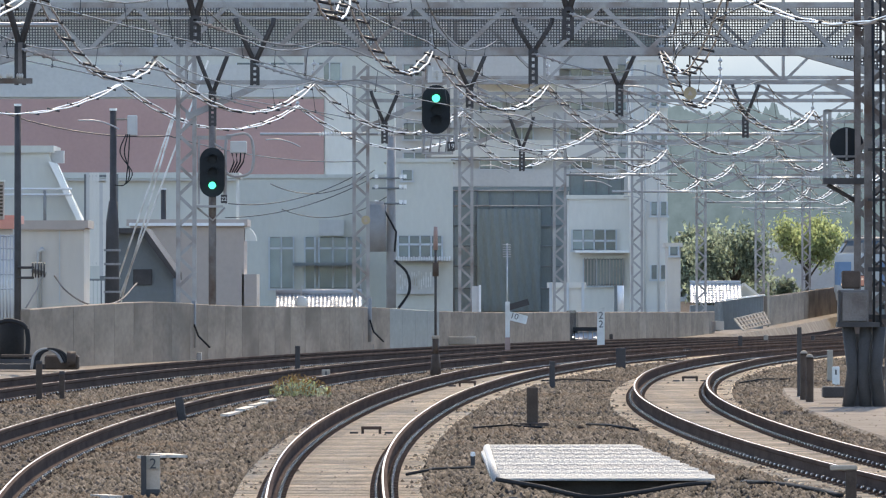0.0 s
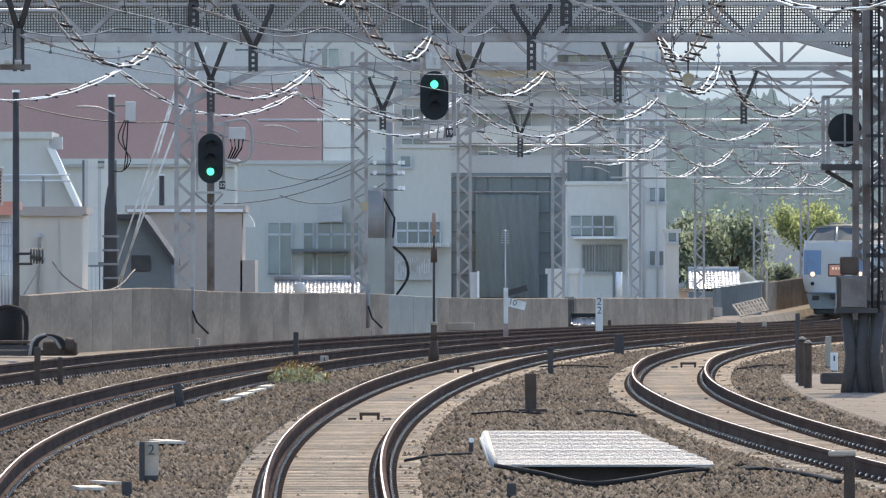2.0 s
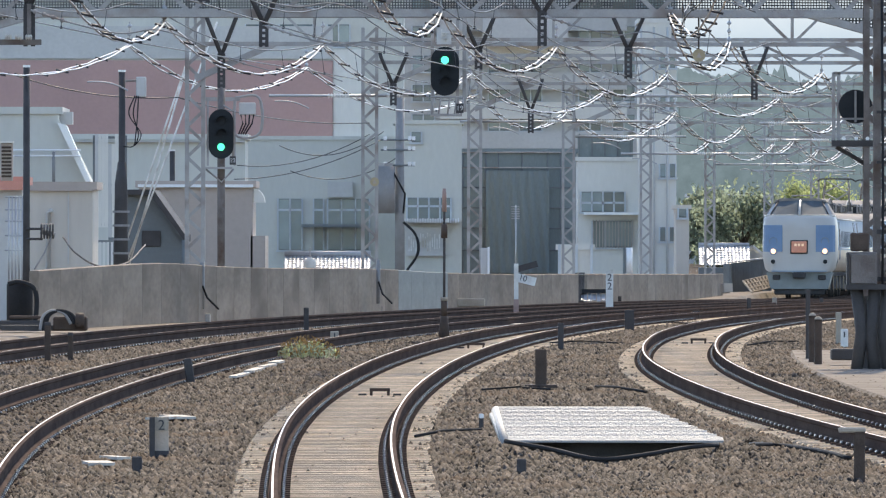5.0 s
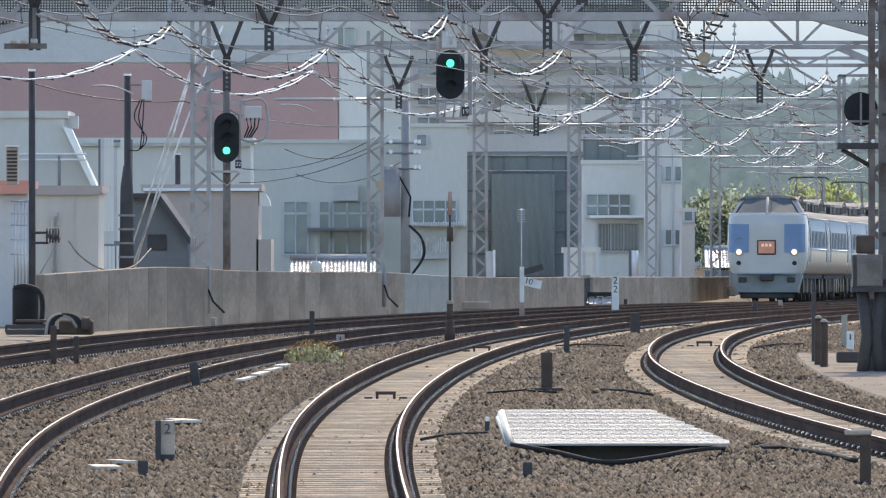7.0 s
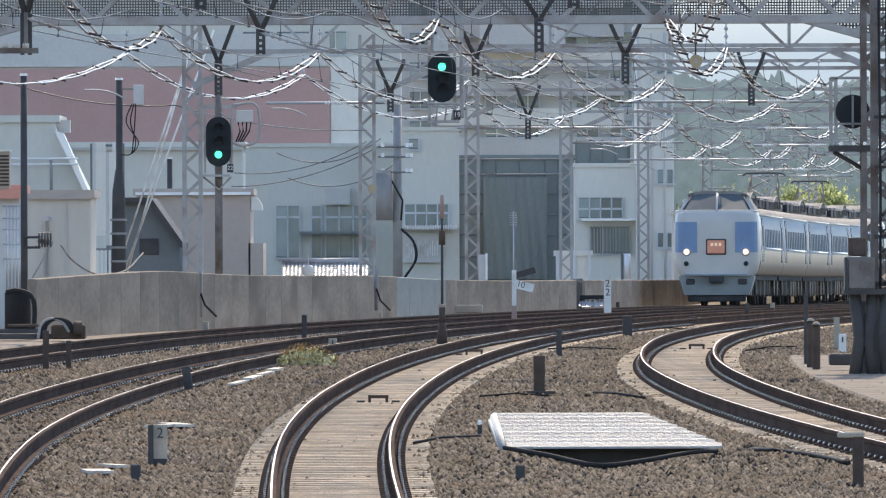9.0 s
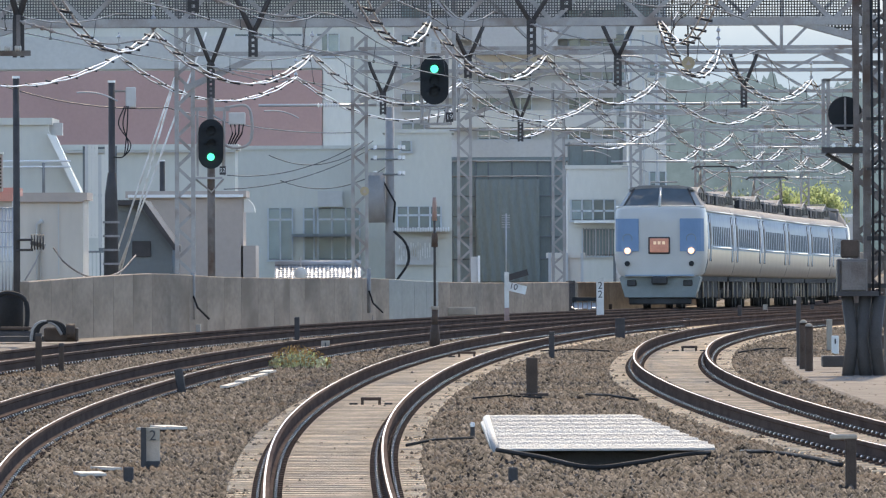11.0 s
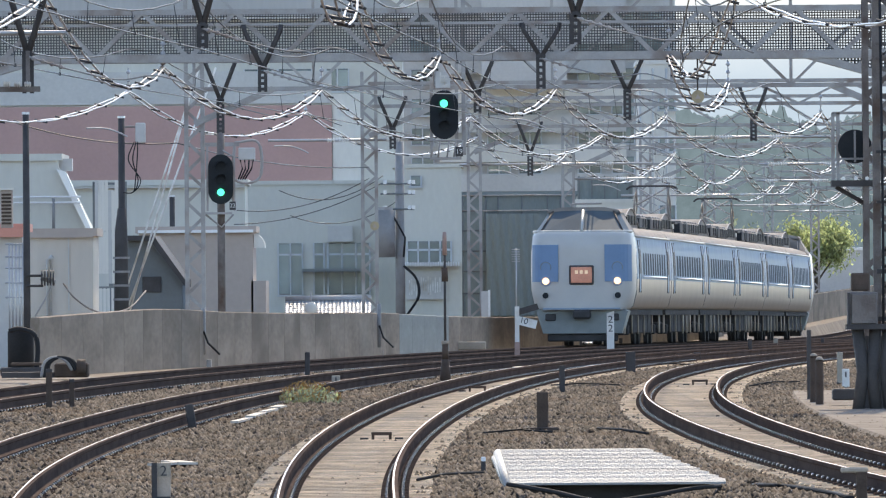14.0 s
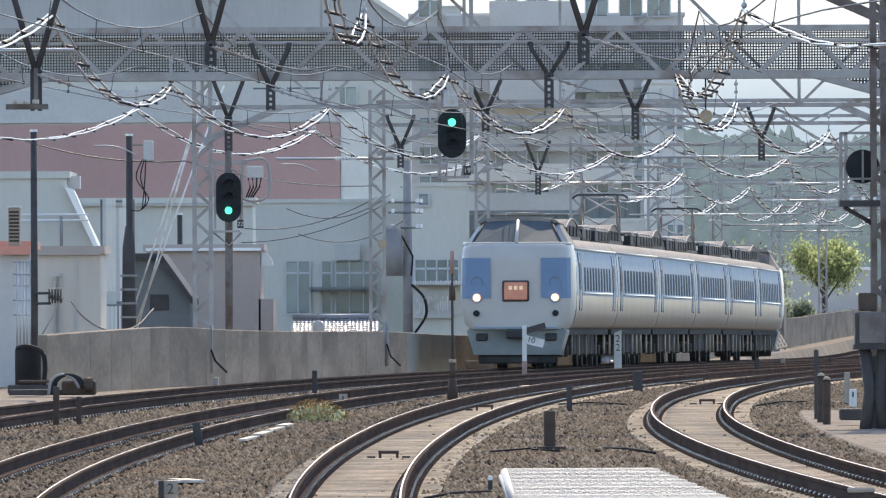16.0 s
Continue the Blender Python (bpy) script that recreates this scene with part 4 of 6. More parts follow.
def build_far_buildings():
    # large blue-grey factory with a red-brown band
    b = block("factory_building", "large pale blue grey building with a red brown cladding band", -33.50, -2.34, 15.2, 640, M["bld_blue"], 14)
    part("main_roof", prism([(-33.5, 15.36), (-1.75, 15.36), (-4.3, 17.15), (-10.0, 21.0), (-33.5, 21.0)], 639.6, 654.5), M["bld_roof"], b, "broad grey sheet roof")
    part("verge", add_bar(bmesh.new(), (-1.6, 639.5, 15.36), (-10.0, 639.5, 21.1), 0.16, 0.2), M["bld_white"], b)
    part("eaves", box((-17.6, 639.4, 15.30), (31.8, 0.4, 0.16)), M["bld_white"], b)
    part("cladding", box(((-33.50 + -5.82) / 2, 639.85, (10.97 + 7.26) / 2), (-5.82 - -33.50, 0.3, 10.97 - 7.26)), M["bld_red"], b, "red brown cladding")
    part("ledge", box(((-33.50 + -2.34) / 2, 639.8, 7.18), (-2.34 - -33.50, 0.4, 0.12)), M["bld_white"], b)
    part("light_panel", box((-5.09, 639.9, (11.52 + 7.07) / 2), (1.391, 0.2, 4.452)), M["bld_white"], b)
    for u0, u1 in ((420, 470), (480, 540), (565, 605)):
        window(b, (u0 - 784) * 640 / 23000, (u1 - 784) * 640 / 23000, 11.66, 12.75, 640, 2)
    part("band", box(((-33.50 + -5.82) / 2, 639.9, 11.86), (-5.82 - -33.50, 0.2, 1.6)), M["bld_grey"], b)
    # lower blue-grey house with tall windows
    b = block("workshop", "blue grey workshop with tall framed windows", -10.32, -2.23, 6.84, 610, M["bld_blue"], 8)
    for u0, u1, n in ((478, 521, 2), (541, 559, 1), (566, 640, 3)):
        window(b, (u0 - 784) * 610 / 23000, (u1 - 784) * 610 / 23000, 1.67, 4.08, 610, n, 0.78)
    part("dark_panel", box((-5.20, 609.8, 4.51), (1.167, 0.5, 0.743)), M["bld_grey"], b)
    part("awning", box((-5.54, 609.0, 2.81), (2.917, 1.6, 0.14)), M["bld_dark"], b)
    # white building with a silver canopy
    b = block("white_building", "plain pale building with a silver canopy and a sign", -2.58, 0.50, 7.50, 600, M["bld_blue"], 10)
    window(b, -2.03, 0.00, 3.11, 4.10, 600, 4, 0.6)
    window(b, -1.85, -1.36, 6.66, 7.13, 600, 1)
    for i in range(22):
        part("canopy_rib", box((-2.11 + i * 0.117, 599.3, 3.03 + 0.02 * (i % 2)), (0.07, 1.3, 0.2)), M["porcelain"], b)
    sg = part("sign_board", box((-1.20, 599.75, 2.07), (1.774, 0.2, 1.304)), M["bld_grey"], b, "grey blue sign with pale brush strokes")
    rng = random.Random(3)
    for i in range(14):
        part("stroke", box((-1.93 + i * 0.108, 599.62, 2.02 + rng.uniform(-0.1, 0.1)), (0.055, 0.04, rng.uniform(0.45, 0.9)), 0), M["white_paint"], sg)
    # netted scaffold
    b = block("netted_building", "building wrapped in dark scaffold netting", 0.48, 5.94, 6.29, 615, M["net"], 9)
    for v in (322, 349, 384, 420, 456, 495):
        part("scaffold_rail", tube([(0.48, 614.75, 2.2 + (475 - v) * 615 / 23000), (5.78, 614.75, 2.2 + (475 - v) * 615 / 23000)], 0.035), M["steel_pale"] if v < 360 else M["bld_dark"], b)
    for u in (805, 846, 868, 910, 955, 978):
        part("scaffold_post", tube([((u - 784) * 615 / 23000, 614.8, -2), ((u - 784) * 615 / 23000, 614.8, 6.34)], 0.035), M["bld_dark"], b)
    bm = bmesh.new()
    nx, nz = 40, 14
    grid = [[bm.verts.new((1.66 + i * (2.995) / nx, 614.6 + 0.05 * math.sin(i * 1.1 + j * 0.45) + 0.03 * math.sin(i * 2.7 - j * 0.8), 0.60 + j * (4.813) / nz)) for i in range(nx + 1)] for j in range(nz + 1)]
    for p, q in zip(grid, grid[1:]):
        for i in range(nx):
            bm.faces.new((p[i], p[i + 1], q[i + 1], q[i])).smooth = True
    part("netting", bm, M["net"], b, "dark draped safety netting")
    # grey apartment block behind
    b = block("apartment_block", "tall grey apartment block with rows of windows", -2.52, 11.97, 17.29, 690, M["bld_grey"], 12)
    for r in range(7):
        z = 2.2 + (475 - (300 - r * 52)) * 690 / 23000
        part("balcony", box((4.38, 689.5, z), (9.900, 1.0, 0.9)), M["bld_white"] if r % 2 else M["bld_grey"], b)
        for u in (715, 850, 905, 1010, 1070, 1120):
            window(b, (u - 784) * 690 / 23000, (u + 40 - 784) * 690 / 23000, z + 0.5, z + 1.35, 689.9, 2)
    part("stair_tower", box((3.93, 687, 15.25), (4.500, 4, 5.5)), M["bld_grey"], b)
    # pale building with barred window
    b = block("white_house", "pale two storey house with a barred window", 5.75, 8.57, 5.74, 590, M["bld_white"], 8)
    window(b, 5.90, 7.90, 3.43, 4.35, 590, 4, 0.45)
    part("awning", box((7.46, 589.6, 3.35), (2.873, 1.0, 0.12)), M["porcelain"], b)
    w = window(b, 6.41, 8.21, 1.82, 3.02, 590, 3)
    for i in range(13):
        part("bar", box((6.46 + i * 0.145, 589.8, 2.43), (0.045, 0.05, 1.283)), M["steel_pale"], w)
    part("green_fence", box((7.03, 592, 6.36), (2.514, 0.1, 1.180)), M["net"], b)
    for i in range(5):
        part("fence_post", box((5.85 + i * 0.58, 591.9, 6.36), (0.06, 0.08, 1.283)), M["bld_dark"], b)
    b = block("stair_house", "narrow white building with paired windows", 8.50, 10.15, 11.94, 585, M["bld_white"], 9)
    for v0, v1 in ((342, 366), (454, 479), (222, 246), (150, 172)):
        for u in (1153, 1170):
            window(b, (u - 784) * 585 / 23000, (u + 12 - 784) * 585 / 23000, 2.2 + (475 - v1) * 585 / 23000, 2.2 + (475 - v0) * 585 / 23000, 585, 1)
    for u in (1143, 1167, 1120):
        part("pipe", tube([((u - 784) * 585 / 23000, 584.85, -1.5), ((u - 784) * 585 / 23000, 584.85, 11.74)], 0.05), M["bld_grey"], b)
    b = block("beige_house", "small beige house beside the line", 9.71, 10.27, 3.49, 560, M["bld_cream"], 6)
    window(b, 9.79, 10.18, 3.73 - 0.6, 4.15 - 0.6, 560, 1)
    # shed roofs with glazed tiles, seen against the sun
    tile_roof(10.47, 12.63, 547.8, 549.7, 1.10, 1.91, 14, 8, "low roof of grey glazed tiles glaring in the sun")
    tile_roof(-4.67, -2.25, 364, 365, 1.31, 1.71, 22, 7, "small roof of grey glazed tiles glaring in the sun")
    # far white store and tank beyond the trees
    b = block("white_store", "long pale grey store with a bright roof edge beyond the line", 17.78, 23.04, 3.80, 720, M["bld_grey"], 10, roof=M["porcelain"])
    p = thing("dish_antenna", "small white dish on a short stand behind the wall", "antenna")
    bm = bmesh.new()
    bmesh.ops.create_uvsphere(bm, u_segments=16, v_segments=10, radius=0.17, matrix=Matrix.Translation((-3.92, 362, 1.50)) @ Matrix.Diagonal((1, 0.35, 1.05, 1)))
    part("dish", bm, M["bld_white"], p, smooth=True)
    part("stand", tube([(-3.92, 362.1, 0.3), (-3.92, 362.1, 1.45)], 0.03), M["steel"], p)
    part("mast", tube([(-3.92, 362.1, 1.45), (-3.92, 362.1, 1.95)], 0.02), M["steel_pale"], p)
    b = block("dark_roofed_house", "far grey house roof above the hedge", 14.64, 21.08, 4.81, 800, M["bld_grey"], 8)
    for i, (u0, u1, v, d) in enumerate(((740, 790, -45, 1500),)):
        block("far_tower", "hazy pale tower block far off", (u0 - 784) * d / 23000, (u1 - 784) * d / 23000, 2.2 + (475 - v) * d / 23000, d, M["bld_blue"], 20)


def tile_roof(x0, x1, y0, y1, z0, z1, nx, ny, label):
    r = thing("tiled_roof", label, "roof")
    part("rafters", prism([(x0, z0 - 0.5), (x1, z0 - 0.5), (x1, z0 - 0.1), (x0, z0 - 0.1)], y0, y1), M["bld_dark"], r)
    slope = math.degrees(math.atan2(z1 - z0, y1 - y0))
    w, l = (x1 - x0) / nx, math.hypot(y1 - y0, z1 - z0) / ny
    bm = bmesh.new()
    k = 5
    a = [bm.verts.new((-w / 2 + w * i / k, -l * 0.55, 0.022 * math.sin(math.pi * i / k) + 0.014)) for i in range(k + 1)]
    b = [bm.verts.new((-w / 2 + w * i / k, l * 0.55, 0.022 * math.sin(math.pi * i / k))) for i in range(k + 1)]
    c = [bm.verts.new((v.co.x, v.co.y, v.co.z - 0.02)) for v in a]
    for i in range(k):
        bm.faces.new((a[i], a[i + 1], b[i + 1], b[i]))
        bm.faces.new((a[i], c[i], c[i + 1], a[i + 1]))
    first = part("tile", bm, M["tile"], r)
    lay = random.Random(nx)
    for j in range(ny):
        for i in range(nx):
            t = (j + 0.5) / ny
            m = pose(x0 + (i + 0.5) * w, y0 + (y1 - y0) * t, z0 + (z1 - z0) * t, slope + lay.uniform(-7, 7), lay.uniform(-6, 6), 0)
            if i == j == 0:
                first.matrix_basis = m
            else:
                ob = new("tile", first.data)
                ob.parent = r
                ob.matrix_basis = m
    part("ridge", tube([(x0, y1, z1 + 0.06), (x1, y1, z1 + 0.06)], 0.09), M["tile"], r)


def build_near_buildings():
    # cream hut with pipes
    b = block("cream_hut", "cream rendered hut with a wall pipe and stained top edge", -9.73, -8.27, 3.33, 300, M["bld_cream"], 5, z0=0, roof=M["bld_brown"])
    part("edge", box((-8.99, 299.95, 3.32), (1.487, 0.2, 0.05)), M["bld_brown"], b)
    part("pipe", tube([(-9.29, 299.9, 0.6), (-9.29, 299.9, 2.79), (-9.21, 299.8, 2.85)], 0.06), M["bld_grey"], b)
    part("seam", box((-8.83, 299.98, 2.46), (0.03, 0.06, 1.7)), M["bld_grey"], b)
    b = block("blue_house", "pale blue house with a steep white edged roof", -12.40, -9.96, 5.36, 330, M["bld_blue"], 6, z0=0)
    part("gable", prism([(-9.96, 5.21), (-9.13, 3.49), (-9.96, 3.49)], 330, 335), M["bld_blue"], b)
    part("roof_edge", prism([(-9.99, 5.14), (-9.76, 5.08), (-9.10, 3.56), (-9.27, 3.65)], 329.7, 330.4), M["porcelain"], b, "white roof edge")
    part("chimney", box((-9.84, 331, 5.26), (0.430, 0.8, 0.316)), M["bld_grey"], b)
    for v in (319, 329):
        part("rail", tube([(-11.25, 329.5, 2.2 + (475 - v) * 330 / 23000), (-9.38, 329.5, 2.2 + (475 - v) * 330 / 23000)], 0.028), M["porcelain"], b)
    part("rail_post", tube([(-10.07, 329.5, 3.49), (-10.07, 329.5, 4.40)], 0.04), M["steel"], b)
    part("dark_beam", box((-10.30, 329.6, 3.58), (0.717, 0.3, 0.09)), M["bld_dark"], b)
    b = block("salmon_shed", "small salmon roofed shed behind railings", -10.26, -9.56, 3.40, 290, M["bld_grey"], 4, z0=0, roof=M["salmon"])
    part("roof_face", box((-9.91, 289.8, 3.37), (0.731, 0.3, 0.189)), M["salmon"], b)
    for u in (2, 8, 14, 20, 26):
        part("ladder_rail", tube([((u - 784) * 288 / 23000, 288, 0.5), ((u - 784) * 288 / 23000, 288, 3.14)], 0.02), M["wire"], b)
    for v in (402, 424, 444, 470, 496):
        part("ladder_rung", tube([(-9.88, 288, 2.2 + (475 - v) * 288 / 23000), (-9.47, 288, 2.2 + (475 - v) * 288 / 23000)], 0.02), M["wire"], b)
    u = thing("outdoor_unit", "brown louvred outdoor unit on the shed roof", "air conditioner")
    part("case", box((-9.87, 288.9, 3.90), (0.27, 0.4, 0.84), bevel=0.02), M["bld_brown"], u)
    for k in range(9):
        part("louvre", box((-9.87, 288.68, 3.58 + 0.08 * k), (0.22, 0.05, 0.045)), M["steel_brown"], u)
    part("hood", box((-9.87, 288.85, 4.34), (0.31, 0.5, 0.04)), M["bld_white"], u)
    # dark gabled house
    b = thing("gabled_house", "dark grey gabled house behind the wall", "house")
    part("wall", prism([(-9.09, 0), (-7.08, 0), (-7.08, 2.19), (-7.92, 3.39), (-9.09, 3.39)], 345, 352), M["bld_dark"], b)
    part("roof", prism([(-8.69, 3.50), (-7.89, 3.50), (-7.05, 2.31), (-7.05, 2.12), (-7.98, 3.36), (-8.69, 3.36)], 344.6, 352.2), M["steel_dark"], b)
    # plain dark panel standing in for a faint unframed window
    part("shutter", box((-7.95, 344.97, 2.2), (0.5, 0.06, 0.42), bevel=0.01), M["steel_dark"], b)
    part("gutter", tube([(-7.08, 344.5, 0.5), (-7.08, 344.5, 2.16)], 0.05), M["bld_dark"], b)
    # corrugated sheets
    b = thing("sheet_fence", "weathered white corrugated sheets on a frame", "fence")
    for i in range(9):
        x = -8.86 + i * 0.083
        part("sheet", box((x, 325 + 0.02 * (i % 2), (4.81 + 2.48) / 2 - (0.25 if i in (4, 5) else 0)), (0.078, 0.03, 2.332)), M["bld_white"] if i % 4 else M["bld_grey"], b)
    for v in (296, 380, 450, 480):
        part("frame_bar", box((-8.53, 325.1, 2.2 + (475 - v) * 325 / 23000), (0.791, 0.08, 0.06)), M["bld_dark"], b)
    for i in range(6):
        part("paling", box((-8.87 + i * 0.1, 324.9, 1.80), (0.06, 0.04, 0.622)), M["bld_white"], b)
    for u in (153, 208):
        part("frame_post", box(((u - 784) * 325 / 23000, 325.1, 2.98 - 0.7), (0.08, 0.08, 5.0)), M["bld_dark"], b)
    b = block("blue_annex", "low blue grey annex behind the utility poles", -12.31, -6.65, 5.40, 420, M["bld_blue"], 6)
    part("fascia", box((-9.48, 419.9, 5.34), (5.661, 0.3, 0.05)), M["bld_grey"], b)
    # brown rendered building
    b = block("brown_building", "plain brown rendered building with a pale coping", -8.64, -5.49, 3.62, 360, M["bld_brown"], 6, z0=0)
    part("coping", box((-7.07, 359.95, 3.66), (3.193, 0.3, 0.08)), M["porcelain"], b)
    part("annex", box((-5.34, 363, 1.81), (0.407, 6, 0.939)), M["bld_brown"], b)
    part("vent_box", box((-5.32, 360.2, 2.18), (0.313, 0.3, 0.188)), M["porcelain"], b)
    part("skylight", prism([(-5.46, 3.20), (-5.15, 3.20), (-5.17, 3.34), (-5.24, 3.47), (-5.34, 3.56), (-5.46, 3.59)], 360.1, 361.2), M["bld_white"], b, "pale curved skylight hood")
    b = block("pale_panel", "pale sheet gate standing behind the wall", 3.57, 4.67, 1.84, 430, M["bld_white"], 0.15, z0=0, category="gate")
    for u in (976, 1006, 1033):
        part("gate_post", box(((u - 784) * 430 / 23000, 429.9, 1.36), (0.09, 0.1, 1.3)), M["win_frame"], b)
    b = thing("gate_pillar", "white gate pillar with a grey side panel", "gate pillar")
    part("pillar", box((1.08, 372, 1.42), (0.065, 0.12, 1.100)), M["porcelain"], b)
    part("side_panel", box((0.95, 372.1, 1.42), (0.194, 0.1, 1.035)), M["bld_grey"], b)
    b = thing("water_heater", "white cylinder heater with pipes on a stand", "heater")
    part("tank", tube([(6.85, 500, 0.90), (6.85, 500, 1.87)], 0.14, 12), M["porcelain"], b)
    part("frame", box((6.67, 500, 1.37), (0.1, 0.2, 1.0)), M["bld_dark"], b)
    part("foot", box((6.78, 500, 0.79 - 0.5), (0.4, 0.3, 1.0)), M["bld_grey"], b)
    # dark slatted fence and leaning boards past the wall's end
    b = thing("slatted_fence", "dark corrugated fence with a pale cap at the wall's end", "fence")
    for i in range(26):
        t = (i + 0.5) / 26
        part("slat", box((11.34 + 1.94 * t, 528 + 10 * t + (0.06 if i % 2 else 0), 0.42 + 0.1 * t), (0.073, 0.05, 1.58 + 0.2 * t), bevel=0.012), M["bld_dark"], b)
    part("cap", add_bar(bmesh.new(), (11.30, 527.9, 1.25), (13.32, 538.1, 1.45), 0.12, 0.05), M["white_paint"], b)
    for i in range(8):
        part("slat", box((11.32 - 0.02 * i, 528.4 + i * 0.5, 0.42), (0.05, 0.46, 1.56)), M["bld_dark"], b)
    p = thing("fence_post", "pale slim post with a short arm beside the fence", "post")
    part("shaft", tube([(13.68, 545, 0.1), (13.68, 545, 1.95)], 0.045, 8), M["concrete_pale"], p)
    part("arm", tube([(13.68, 545, 1.95), (13.60, 545, 1.99), (13.52, 545, 1.98)], 0.03, 6), M["concrete_pale"], p)
    b = thing("gable_end", "small blue grey gable beside the tiled roof", "house")
    part("wall", prism([(12.12, 0.2), (13.42, 0.2), (13.42, 1.36), (12.76, 1.86), (12.12, 1.26)], 549.9, 553), M["bld_blue"], b)
    for q in ((12.06, 1.24), (13.48, 1.34)):
        part("barge_board", add_bar(bmesh.new(), (q[0], 549.8, q[1]), (12.76, 549.8, 1.92), 0.1, 0.1), M["bld_white"], b)
    b = thing("leaning_panel", "pale slotted concrete panel leaning by the track", "panel")
    p0, p1, q0, q1 = Vector((12.03, 519.6, 0.06)), Vector((13.19, 522.4, 0.30)), Vector((11.69, 520.4, 0.53)), Vector((12.94, 523.2, 0.80))
    for i in range(10):
        t = (i + 0.15) / 9.3
        part("board", add_bar(bmesh.new(), p0.lerp(p1, t), q0.lerp(q1, t), 0.085, 0.05), M["concrete_pale"], b)
    for k in (0.03, 0.33, 0.66, 0.97):
        part("rail", add_bar(bmesh.new(), p0.lerp(q0, k), p1.lerp(q1, k), 0.06, 0.05), M["concrete_pale"], b)
    off = Vector((0.01, 0.07, -0.01))
    bm = bmesh.new()
    bm.faces.new([bm.verts.new(w + off) for w in (p0, p1, q1, q0)])
    bmesh.ops.solidify(bm, geom=list(bm.faces), thickness=0.03)
    part("back_board", bm, M["concrete"], b)
    b = thing("trackside_box", "brown wooden box with a pale front beside the wall", "box")
    part("case", box((10.56, 505, 0.29), (0.571, 0.5, 0.395), bevel=0.02), M["bld_brown"], b)
    part("front", box((10.78, 504.7, 0.31), (0.329, 0.05, 0.351)), M["bld_cream"], b)


# ---- trees ----
def tree(name, label, x, y, z0, h, w, leaf, n, seed, trunk=True, leaf_size=0.3, low=0.3):
    """A tapered trunk with limbs, and a crown of many small leaf clumps."""
    rng = random.Random(seed)
    t = thing(name, label, "tree")
    bm = bmesh.new()
    if trunk:
        add_tube(bm, [(x, y, z0), (x + 0.1, y, z0 + h * 0.3), (x, y, z0 + h * 0.75)], 0.16 + h * 0.012, 8, 0.05)
    tips = []
    for i in range(11):
        a, k = rng.uniform(0, 6.28), rng.uniform(low, 0.75)
        tip = (x + math.cos(a) * w * 0.42 * rng.uniform(0.5, 1.1), y + math.sin(a) * w * 0.42, z0 + h * min(0.97, k + rng.uniform(0.1, 0.32)))
        if trunk:
            add_tube(bm, [(x, y, z0 + h * k * 0.8), tip], 0.07, 5, 0.02)
        tips.append(tip)
    if trunk:
        part("trunk", bm, M["bark"], t)
    else:
        bm.free()
    verts, faces = [], []
    for i in range(n):
        c = rng.choice(tips)
        r = w * 0.24
        p = Vector((rng.gauss(c[0], r * 0.55), rng.gauss(c[1], r * 0.55), rng.gauss(c[2], r * 0.5)))
        p.z = max(p.z, z0 + 0.2)
        q = Euler((rng.uniform(0, 6.28), rng.uniform(0, 6.28), rng.uniform(0, 6.28))).to_matrix()
        s = leaf_size * rng.uniform(0.5, 1.3)
        k = len(verts)
        for v in ((-0.5, 0, 0), (0, -0.28, 0.08), (0.55, 0, 0), (0, 0.28, 0.08)):
            verts.append(p + q @ (Vector(v) * s))
        faces.append((k, k + 1, k + 2, k + 3))
    me = bpy.data.meshes.new("crown")
    me.from_pydata(verts, [], faces)
    me.materials.append(leaf)
    ob = new("crown", me)
    ob.parent = t
    return t


